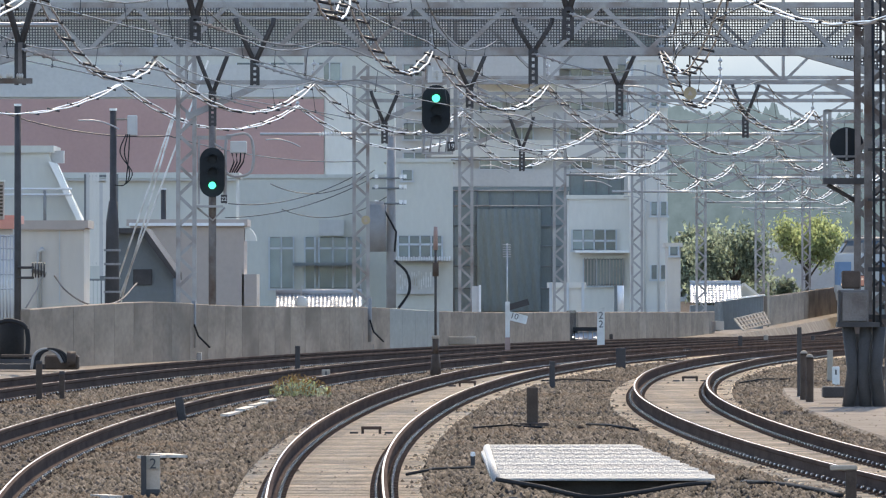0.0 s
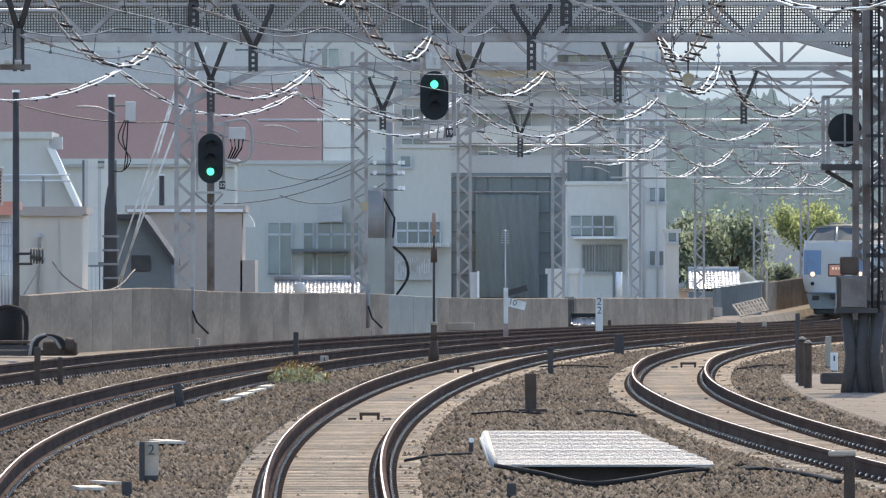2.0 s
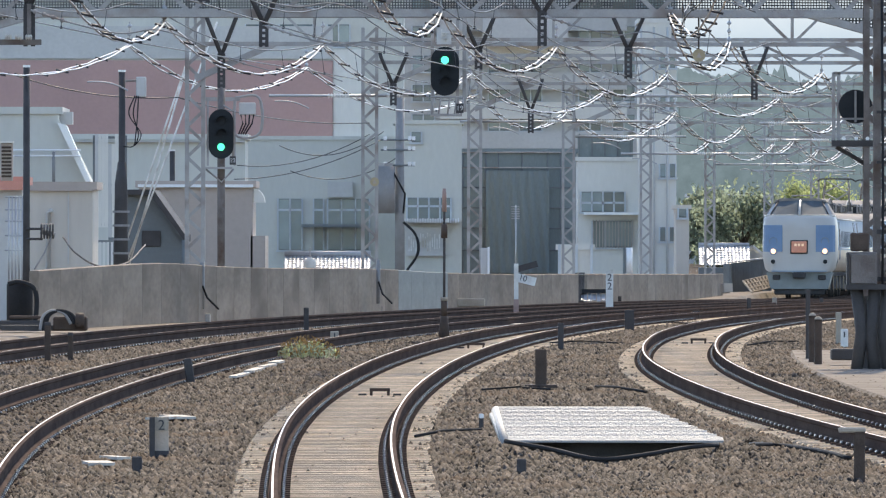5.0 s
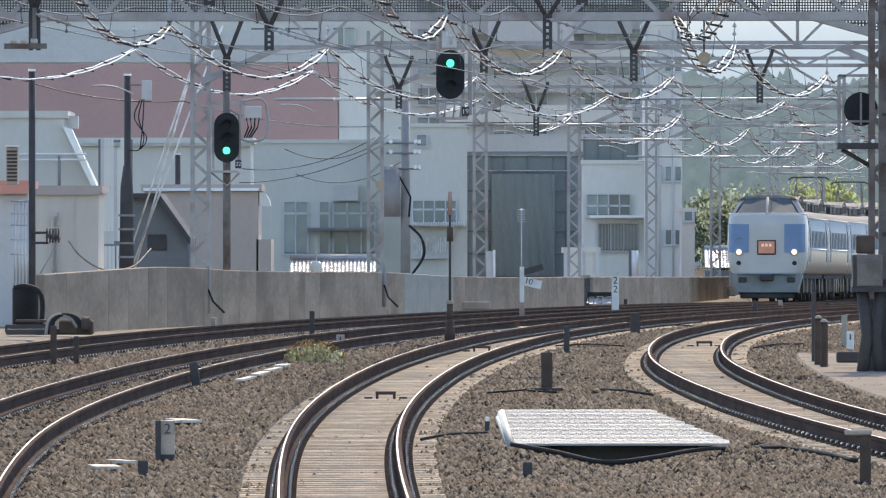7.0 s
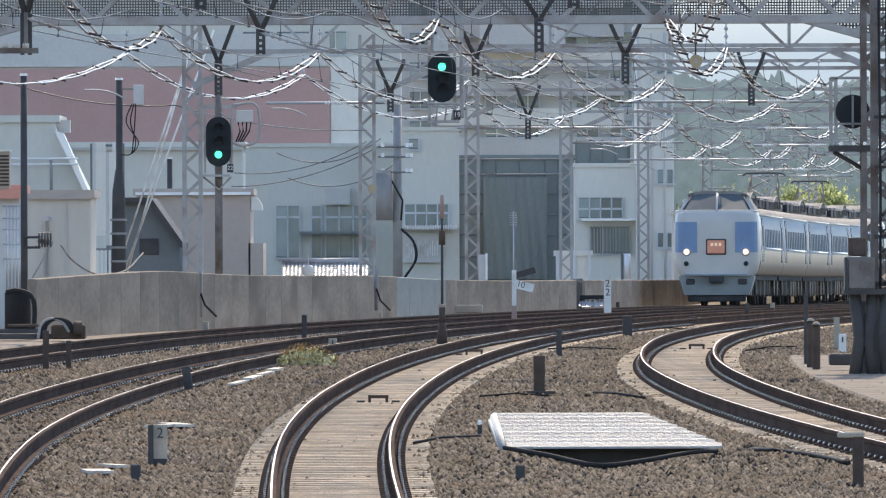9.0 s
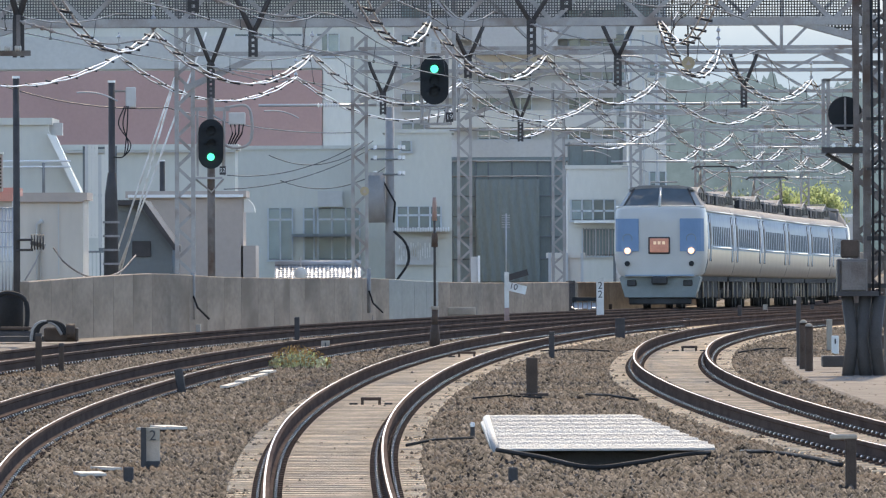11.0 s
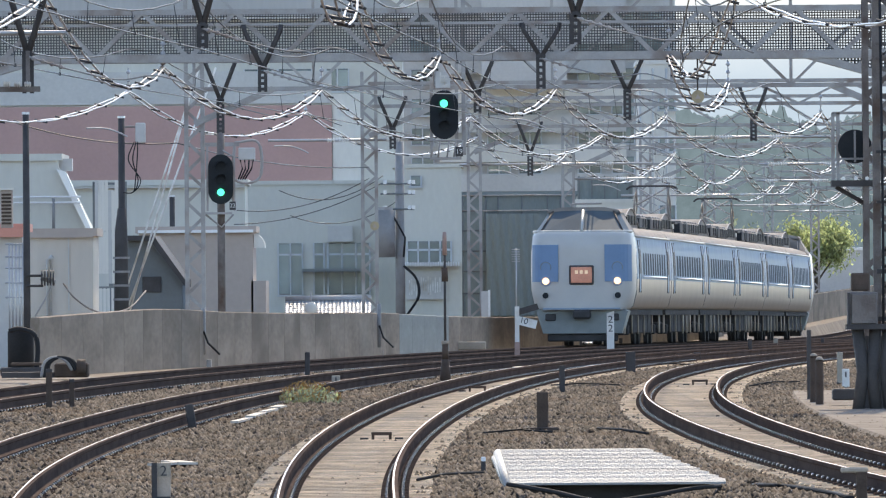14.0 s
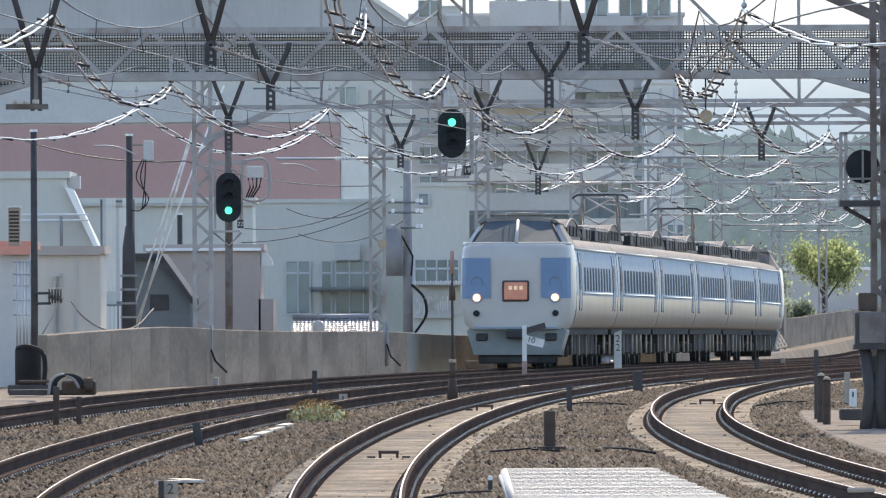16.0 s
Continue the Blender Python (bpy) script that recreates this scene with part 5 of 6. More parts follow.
def backdrop(name, label, x0, y, z0, z1, rough, low, high, mottle):
    """A far plain backdrop with an uneven upper edge; its emission colours stand in for distance haze and sky light."""
    x1, n = 67.90, 220
    bm = bmesh.new()
    lo, hi = [], []
    for i in range(n + 1):
        x = x0 + (x1 - x0) * i / n
        h = rough * (0.6 * noise.noise((x * 0.12, 3.0, 0)) + 0.35 * noise.noise((x * 0.6, 7.0, 0)) + 0.2 * noise.noise((x * 2.2, 1.0, 0)))
        lo.append(bm.verts.new((x, y, min(z0, 8.0))))
        hi.append(bm.verts.new((x, y, z1 + h + (20.0 if rough == 0 else 0.0))))
    for i in range(n):
        bm.faces.new((lo[i], lo[i + 1], hi[i + 1], hi[i]))
    m = bpy.data.materials.new(name)
    m.use_nodes = True
    nd, lk = m.node_tree.nodes, m.node_tree.links
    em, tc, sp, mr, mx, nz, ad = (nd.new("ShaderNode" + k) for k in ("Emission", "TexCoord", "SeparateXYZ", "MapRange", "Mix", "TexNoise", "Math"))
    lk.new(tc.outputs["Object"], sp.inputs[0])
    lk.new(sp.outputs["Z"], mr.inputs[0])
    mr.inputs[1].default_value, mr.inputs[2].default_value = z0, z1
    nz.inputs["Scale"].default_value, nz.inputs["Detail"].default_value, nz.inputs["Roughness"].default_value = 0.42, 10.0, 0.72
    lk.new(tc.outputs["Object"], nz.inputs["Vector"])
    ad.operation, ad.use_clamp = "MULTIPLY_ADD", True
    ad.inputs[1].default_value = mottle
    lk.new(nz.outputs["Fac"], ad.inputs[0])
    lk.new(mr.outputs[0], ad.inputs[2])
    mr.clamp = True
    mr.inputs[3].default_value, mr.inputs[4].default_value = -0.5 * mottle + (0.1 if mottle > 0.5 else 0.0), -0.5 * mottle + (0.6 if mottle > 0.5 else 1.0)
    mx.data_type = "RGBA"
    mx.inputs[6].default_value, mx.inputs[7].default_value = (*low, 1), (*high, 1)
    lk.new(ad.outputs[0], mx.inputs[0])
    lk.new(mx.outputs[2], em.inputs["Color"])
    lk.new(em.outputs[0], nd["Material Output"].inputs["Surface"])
    tagged(part(name, bm, m), label, "backdrop", kind="structure")


def build_trees():
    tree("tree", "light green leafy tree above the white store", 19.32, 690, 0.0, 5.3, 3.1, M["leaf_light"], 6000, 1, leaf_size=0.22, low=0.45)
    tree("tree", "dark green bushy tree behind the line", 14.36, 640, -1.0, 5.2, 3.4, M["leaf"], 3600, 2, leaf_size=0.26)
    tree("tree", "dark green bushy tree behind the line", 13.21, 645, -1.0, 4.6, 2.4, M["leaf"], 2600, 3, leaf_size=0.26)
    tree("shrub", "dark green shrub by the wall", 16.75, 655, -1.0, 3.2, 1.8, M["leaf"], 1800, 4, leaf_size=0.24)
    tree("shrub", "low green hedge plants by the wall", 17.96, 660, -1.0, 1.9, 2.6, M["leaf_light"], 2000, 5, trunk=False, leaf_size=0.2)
    rng = random.Random(9)
    backdrop("backdrop_sky", "pale hazy white sky beyond the line", -60.0, 1700, 27.0, 44.0, 0.0, (0.20, 0.26, 0.335), (0.42, 0.45, 0.48), 0.2)
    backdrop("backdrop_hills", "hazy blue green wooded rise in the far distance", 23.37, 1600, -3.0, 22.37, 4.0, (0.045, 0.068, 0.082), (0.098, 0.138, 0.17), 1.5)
    for i in range(4):
        u = 1196 + i * 40
        d = 780 + rng.uniform(-20, 20)
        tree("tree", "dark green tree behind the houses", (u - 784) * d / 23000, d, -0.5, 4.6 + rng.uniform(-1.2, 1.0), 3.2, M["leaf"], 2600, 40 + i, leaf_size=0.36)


# ---- signals ----
def signal_head(parent, x, y, z0, z1, w, lit):
    """A tall rounded back board with three hooded lamps; lit: the lamp that glows, counted from the top."""
    r = w / 2
    out = [(x + r * math.cos(a), z1 - r + r * math.sin(a)) for a in [math.pi * i / 12 for i in range(13)]]
    out += [(x - r * math.cos(a), z0 + r - r * math.sin(a)) for a in [math.pi * i / 12 for i in range(13)]]
    head = part("signal_head", prism(out, y - 0.04, y + 0.1), M["black"], parent, "black oblong three lamp signal head")
    n = 3
    for i in range(n):
        z = z1 - r * 0.95 - i * (z1 - z0 - 1.9 * r) / (n - 1)
        lens = part("lens", disc((x, y - 0.07, z), 0.085, 0.05, "Y", 20), M["green_lamp"] if i == lit else M["dark_lens"], head, "glowing green lamp" if i == lit else "unlit lamp")
        hood = bmesh.new()
        k = 12
        ring = [(0.125 * math.cos(math.pi * j / k - 0.15), 0.125 * math.sin(math.pi * j / k * 1.05)) for j in range(k + 1)]
        a = [hood.verts.new((x + p, y - 0.06, z + q)) for p, q in ring]
        b = [hood.verts.new((x + p, y - 0.24, z + q)) for p, q in ring]
        for j in range(k):
            hood.faces.new((a[j], a[j + 1], b[j + 1], b[j]))
        part("hood", hood, M["black"], head)
    return head


def text_on(parent, body, x, y, z, size, material, rx=90):
    c = bpy.data.curves.new("letters", "FONT")
    c.body, c.size, c.align_x, c.align_y, c.extrude = body, size, "CENTER", "CENTER", 0.004
    c.materials.append(material)
    ob = new("letters", c)
    ob.parent = parent
    ob.matrix_basis = pose(x, y, z, rx)
    return ob


def build_signals():
    # hung from the tall gantry
    s = thing("railway_signal", "black three lamp signal showing green, hung below a gantry", "signal", group="railway signals")
    x, y = -0.13, 278
    signal_head(s, x, y, 5.26, 6.31, 0.604, 0)
    for dx in (-0.27, 0.27):
        part("hanger_post", box((x + dx, y + 0.2, (4.86 + 8.9) / 2), (0.07, 0.07, 8.9 - 4.86)), M["steel_pale"], s)
    part("hanger_post", box((0.29, y + 0.25, (4.92 + 8.9) / 2), (0.09, 0.09, 8.9 - 4.92)), M["steel_pale"], s)
    part("mount_bar", box((0.02, y + 0.5, 8.86), (0.75, 1.0, 0.08)), M["steel_pale"], s)
    part("name_board", box((-0.15, y - 0.02, 6.53), (0.314, 0.04, 0.338)), M["bld_grey"], s, "grey board with a white character")
    for dx, dz, w, h in ((-0.05, 0.06, 0.03, 0.2), (0.03, 0.08, 0.14, 0.025), (0.03, 0.01, 0.14, 0.025), (0.03, -0.06, 0.14, 0.025), (0.04, -0.02, 0.025, 0.2)):
        part("character_bar", box((-0.15 + dx, y - 0.05, 6.53 + dz), (w, 0.02, h)), M["white_paint"], s)
    cage = part("cage", box((-0.10, y + 0.1, 4.85), (0.677, 0.6, 0.05)), M["steel_pale"], s, "small pale steel service cage")
    for u in (750, 762, 778, 790, 802):
        part("cage_bar", tube([((u - 784) * 278 / 23000, y - 0.15, 4.85), ((u - 780) * 278 / 23000, y - 0.15, 5.23)], 0.018), M["steel_pale"], cage)
    part("cage_rail", tube([(-0.44, y - 0.15, 5.23), (0.24, y - 0.15, 5.23)], 0.025), M["steel_pale"], cage)
    pl = part("number_plate", box((0.19, y - 0.2, 4.99), (0.157, 0.03, 0.205)), M["steel_dark"], s)
    text_on(pl, "19", 0.19, y - 0.225, 4.99, 0.15, M["white_paint"])
    # on a post by the wall
    s = thing("railway_signal", "black three lamp signal showing green on a dark post", "signal", group="railway signals")
    x, y = -5.27, 298
    part("post", tube([(x, y + 0.2, 0.2), (x, y + 0.2, 5.89)], 0.088, 12), M["steel_column"], s)
    for dx, w in ((-0.31, 0.05), (0.31, 0.04)):
        part("side_rail", box((x + dx, y + 0.25, 4.62), (w, 0.06, 1.5)), M["steel_pale"], s)
    part("top_rail", box((x - 0.02, y + 0.25, 5.40), (0.9, 0.08, 0.09)), M["steel_pale"], s)
    signal_head(s, x, y, 4.03, 5.17, 0.570, 2)
    part("platform", box((-5.34, y, 3.82), (0.648, 0.5, 0.05)), M["steel_pale"], s)
    part("bracket", tube([(-5.62, y, 3.79), (-5.26, y + 0.1, 3.50), (-4.98, y, 3.79)], 0.025), M["steel_pale"], s)
    cg = part("back_frame", tube([(-5.00, y + 0.15, 3.92), (-4.98, y + 0.15, 5.12), (-5.26, y + 0.15, 5.28)], 0.025), M["steel_pale"], s)
    pl = part("number_plate", box((-5.00, y - 0.06, 3.99), (0.143, 0.03, 0.194)), M["steel_dark"], s)
    text_on(pl, "22", -5.00, y - 0.085, 3.99, 0.13, M["white_paint"])
    # electrical cage beside it
    b = s
    part("frame", tube([(-4.98, 300, 5.46), (-4.43, 300, 5.45), (-4.41, 300, 4.64), (-4.98, 300, 4.61), (-4.98, 300, 5.46)], 0.035), M["steel_pale"], b)
    part("box", box((-4.70, 300.1, 5.20), (0.391, 0.2, 0.287), bevel=0.02), M["bld_grey"], b)
    for i in range(4):
        part("cable", tube([(-4.85 + 0.1 * i, 300, 5.06), (-4.80 + 0.07 * i, 299.9, 4.85), (-4.90 + 0.05 * i, 300, 4.61)], 0.018), M["rubber"], b)
    part("arm", tube([(-5.27, 300, 5.40), (-4.98, 300, 5.42)], 0.04), M["steel_pale"], b)
    # round signal seen from behind on the near column
    s = thing("round_signal", "round black signal back on a pale bracket beside the column", "signal")
    part("disc", disc((5.91, 190, 4.14), 0.248, 0.1, "Y", 32), M["black"], s)
    part("cross_bar", box((5.91, 189.9, 4.14), (0.03, 0.04, 0.463)), M["steel"], s)
    part("cross_bar", box((5.91, 189.9, 3.96), (0.430, 0.04, 0.03)), M["steel"], s)
    for u in (1461, 1470):
        part("frame_post", box(((u - 784) * 190 / 23000, 190, (4.64 + 3.60) / 2), (0.05, 0.05, 1.033)), M["steel_pale"], s)
    part("frame_bar", box((5.87, 190, 4.63), (0.562, 0.05, 0.04)), M["steel_pale"], s)
    part("shelf", box((5.91, 190, 3.60), (0.694, 0.6, 0.09)), M["steel_dark"], s)
    part("brace", tube([(5.63, 190, 3.55), (6.12, 190, 3.27)], 0.035), M["steel_dark"], s)
    for u in (1478, 1500, 1520):
        part("bolt", disc(((u - 784) * 190 / 23000, 189.75, 3.67), 0.03, 0.05, "Y", 8), M["porcelain"], s)


def build_near_column():
    """Cabinets, stand and clutter on the near right column."""
    b = thing("column_cabinet", "grey equipment cabinet with a small box on top, on the column", "cabinet")
    part("case", box((5.95, 188.3, 1.77), (0.441, 0.5, 0.490), bevel=0.02), M["steel_column"], b)
    part("door", box((5.97, 188.02, 1.77), (0.36, 0.04, 0.425), bevel=0.008), M["steel_column"], b)
    # dark strip paints a shadow down the cabinet's left edge
    part("shadow_edge", box((5.745, 188.03, 1.77), (0.03, 0.05, 0.47)), M["steel_dark"], b)
    part("top_box", box((5.92, 188.3, 2.16), (0.262, 0.35, 0.262), bevel=0.02), M["steel_brown"], b)
    part("shelf", box((6.02, 188.3, 1.51), (0.613, 0.7, 0.074)), M["steel_dark"], b)
    for u0, u1 in ((1503, 1512), (1535, 1528), (1560, 1552)):
        part("leg", tube([((u0 - 784) * 188 / 23000, 188.2, 1.48), ((u1 - 784) * 188 / 23000, 188.2, 0.85), ((u0 - 784) * 188 / 23000, 188.2, 0.30)], 0.09, 10), M["steel_dark"], b)
    part("skirt", box((6.17, 189, 0.84), (0.394, 0.3, 1.068)), M["steel_dark"], b)
    b = thing("cable_mast", "dark steel mast with many cable brackets beside the column", "mast")
    part("mast", box((6.20, 189.2, 3.6), (0.11, 0.2, 7.2)), M["steel_column"], b)
    rng = random.Random(5)
    for z in (1.62, 2.02, 2.31, 2.55, 2.98, 3.32, 3.58, 4.05, 4.31, 4.86, 5.4, 5.62, 6.3):
        w = rng.uniform(0.2, 0.4)
        arm = part("bracket", box((6.27 + w / 2 - 0.08, 189, z), (w, 0.1, rng.uniform(0.03, 0.08))), M["steel_column"] if rng.random() < 0.7 else M["steel_dark"], b)
        if rng.random() < 0.6:
            part("clamp", tube([(6.30, 188.92, z + 0.06), (6.38, 188.9, z + 0.14), (6.46, 188.92, z + 0.07)], 0.018), M["steel_dark"], arm)
    for i in range(2):
        part("cable", tube([(6.27 + i * 0.09, 188.9, 0.6), (6.28 + i * 0.1, 188.9, 3.0), (6.25 + i * 0.12, 188.9, 7.0)], 0.02), M["rubber"], b)
    b = thing("base_box", "dark grey steel box at the column's foot", "box")
    part("case", box((5.79, 192, 0.50), (0.351, 0.6, 0.167), bevel=0.02), M["steel_dark"], b)


# ---- posts, markers and clutter by the tracks ----
def stake(at, h, w, material, label, category="stake", top=None, lean=0, base=None, group="trackside stakes", depth=None):
    p = thing("trackside_post", label, category, at, group=group)
    body = part("shaft", box((0, 0, h / 2 - 0.05), (w, depth or w, h + 0.1), bevel=min(0.012, w * 0.15)), material, p)
    p.matrix_basis = pose(*at, 0, lean, 0)
    if top:
        part("cap", box((0, 0, h + 0.01), (w * 1.05, w * 1.05, 0.06), bevel=0.01), top, p)
    if base:
        part("base_plate", box((0, 0, 0.03), (base, base * 0.8, 0.08), bevel=0.01), material, p)
    return p


def build_posts():
    rust, dark = M["steel_brown"], M["steel_dark"]
    stake((1.19, 171.4, 0.21), 0.537, 0.149, rust, "rusty square steel post on a dark base plate", base=0.432)
    stake((1.84, 217.1, 0.34), 0.415, 0.094, dark, "short dark round topped stake in the ballast", top=dark)
    stake((3.58, 260.4, 0.35), 0.430, 0.192, dark, "broad dark steel stake in the ballast")
    stake((-2.79, 251, 0.36), 0.510, 0.098, dark, "dark split stake between the tracks")
    stake((-1.41, 338.4, 0.23), 0.383, 0.103, dark, "short dark stake by the wall")
    stake((1.73, 397.0, 0.08), 0.345, 0.104, dark, "short dark stake by the far track")
    stake((5.63, 433, -0.04), 0.339, 0.113, dark, "short dark stake by the far track")
    stake((7.96, 346.9, 0.21), 0.422, 0.106, dark, "dark stake beside the far tracks")
    stake((11.13, 390.1, 0.10), 0.339, 0.102, dark, "dark stake beside the far tracks")
    stake((9.89, 397.0, 0.08), 0.345, 0.138, M["concrete_pale"], "pale concrete marker post", "marker")
    stake((5.73, 303.7, 0.30), 0.185, 0.158, dark, "small dark pointed track fitting", top=dark)
    stake((-3.51, 175.8, 0.23), 0.352, 0.115, dark, "dark stake leaning beside the rail", lean=-9)
    stake((-6.17, 199, 0.31), 0.571, 0.095, rust, "rusty stake between the tracks", top=dark)
    stake((-5.85, 200, 0.31), 0.406, 0.078, rust, "short rusty stake between the tracks", top=dark)
    stake((0.34, 144.1, 0.06), 0.163, 0.050, dark, "thin dark stake with a pale knob", top=M["porcelain"])
    stake((-3.06, 126.8, -0.09), 0.165, 0.099, dark, "stubby dark stake in the ballast")
    stake((0.69, 126.4, -0.09), 0.154, 0.093, dark, "stubby dark stake in the ballast")
    stake((5.51, 200.5, 0.31), 1.116, 0.070, dark, "tall thin dark steel post")
    for u_at, h in (((5.46, 196.2, 0.30), 0.734), ((5.47, 193.5, 0.29), 0.707)):
        p = thing("bollard", "brown round topped bollard beside the curve", "bollard", u_at, group="bollards")
        part("shaft", tube([(0, 0, -0.05), (0, 0, h - 0.05), (0, 0, h - 0.02), (0, 0, h)], 0.059, 12), M["steel_brown"], p)
        bm = bmesh.new()
        bmesh.ops.create_uvsphere(bm, u_segments=12, v_segments=8, radius=0.059, matrix=Matrix.Translation((0, 0, h)))
        part("cap", bm, M["concrete_pale"], p, smooth=True)
    stake((6.78, 227.2, 0.35), 0.533, 0.099, M["concrete_pale"], "pale round topped marker post", "marker", top=M["concrete_pale"])
    p = stake((6.69, 220.9, 0.35), 0.327, 0.125, M["white_paint"], "small white distance marker", "marker", depth=0.08)
    part("mark", box((0, -0.045, 0.231), (0.025, 0.01, 0.09)), M["letter"], p)
    p = stake((-2.05, 229.4, 0.35), 0.219, 0.150, M["concrete_pale"], "small pale marker with a dark mark", "marker", depth=0.08)
    part("mark", box((0, -0.045, 0.150), (0.025, 0.01, 0.07)), M["letter"], p)
    p = stake((3.90, 124.0, -0.12), 0.474, 0.105, rust, "rusty post with a pale flat head", top=rust)
    part("head", box((-0.07, 0, 0.50), (0.26, 0.12, 0.05), bevel=0.012), M["concrete_pale"], p)
    # numbered post
    p = thing("number_post", "tan marker post numbered two with a dark side plate", "marker", (-2.96, 132.1, -0.03))
    w, h = 0.144, 0.413
    part("face", box((w * 0.15, 0, h / 2), (w, 0.08, h)), M["tan_paint"], p)
    part("head", box((w * 0.15, -0.012, h * 0.84), (w, 0.08, h * 0.34)), M["concrete_pale"], p)
    part("side_plate", box((-w * 0.5, -0.02, h / 2), (w * 0.38, 0.14, h * 1.02)), M["steel_dark"], p)
    part("foot", box((w * 0.15, -0.02, h * 0.08), (w * 1.02, 0.1, h * 0.2)), M["steel_dark"], p)
    text_on(p, "2", w * 0.15, -0.06, h * 0.8, h * 0.36, M["letter"])
    # white kilometre post
    p = thing("distance_post", "white pointed distance post with dark numerals", "marker", (4.30, 352, 0.20))
    w, h = 0.199, 1.192
    part("board", prism([(-w / 2, 0), (w / 2, 0), (w / 2, h), (-w / 2, h * 0.94)], -0.05, 0.05), M["white_paint"], p)
    for k, z in ((0, 0.80), (1, 0.60)):
        text_on(p, "2", 0, -0.056, h * z, h * 0.23, M["letter"])
    # gradient post
    p = thing("gradient_post", "white gradient post with two tilted boards and a rusty foot", "marker", (1.59, 316, 0.28))
    h = 1.319
    part("foot", box((0, 0, 0.220), (0.124, 0.1, 0.467)), M["red_paint"], p)
    part("shaft", box((0, 0, (h + 0.440) / 2), (0.110, 0.09, h - 0.440)), M["white_paint"], p)
    bd = part("board", add_box(bmesh.new(), (0, 0, 0), (0.522, 0.03, 0.206), m=pose(0.220, -0.07, h - 0.385, 0, 14, 0)), M["white_paint"], p)
    t = text_on(bd, "10", 0, 0, 0, 0.206, M["letter"])
    t.matrix_basis = pose(0.165, -0.092, h - 0.357, 0, 14, 0) @ pose(0, 0, 0, 90)
    part("dark_board", add_box(bmesh.new(), (0, 0, 0), (0.495, 0.03, 0.151), m=pose(0.275, 0.05, h - 0.069, 0, -16, 0)), M["steel_dark"], p)
    # slim mast with a red head
    p = thing("antenna_mast", "slim dark mast with a faded red head on a stout foot", "mast", (-0.12, 238, 0.36))
    s = 2.762 / 258
    part("foot", tube([(0, 0, -0.05), (0, 0, 22 * s), (0, 0, 40 * s)], 10 * s, 10, 6.5 * s), M["steel_brown"], p)
    part("collar", tube([(0, 0, 40 * s), (0, 0, 66 * s)], 5.5 * s, 10), M["steel_brown"], p)
    part("cup", tube([(0, 0, 66 * s), (0, 0, 72 * s)], 6.5 * s, 10), M["concrete_pale"], p)
    part("rod", tube([(0, 0, 72 * s), (0, 0, 222 * s)], 2.2 * s, 8), M["steel_dark"], p)
    part("sleeve", tube([(0, 0, 173 * s), (0, 0, 197 * s)], 5.5 * s, 8), M["steel_brown"], p)
    part("head", tube([(0, 0, 218 * s), (0, 0, 250 * s), (0, 0, 258 * s)], 4.2 * s, 10, 3.0 * s), M["red_paint"], p)


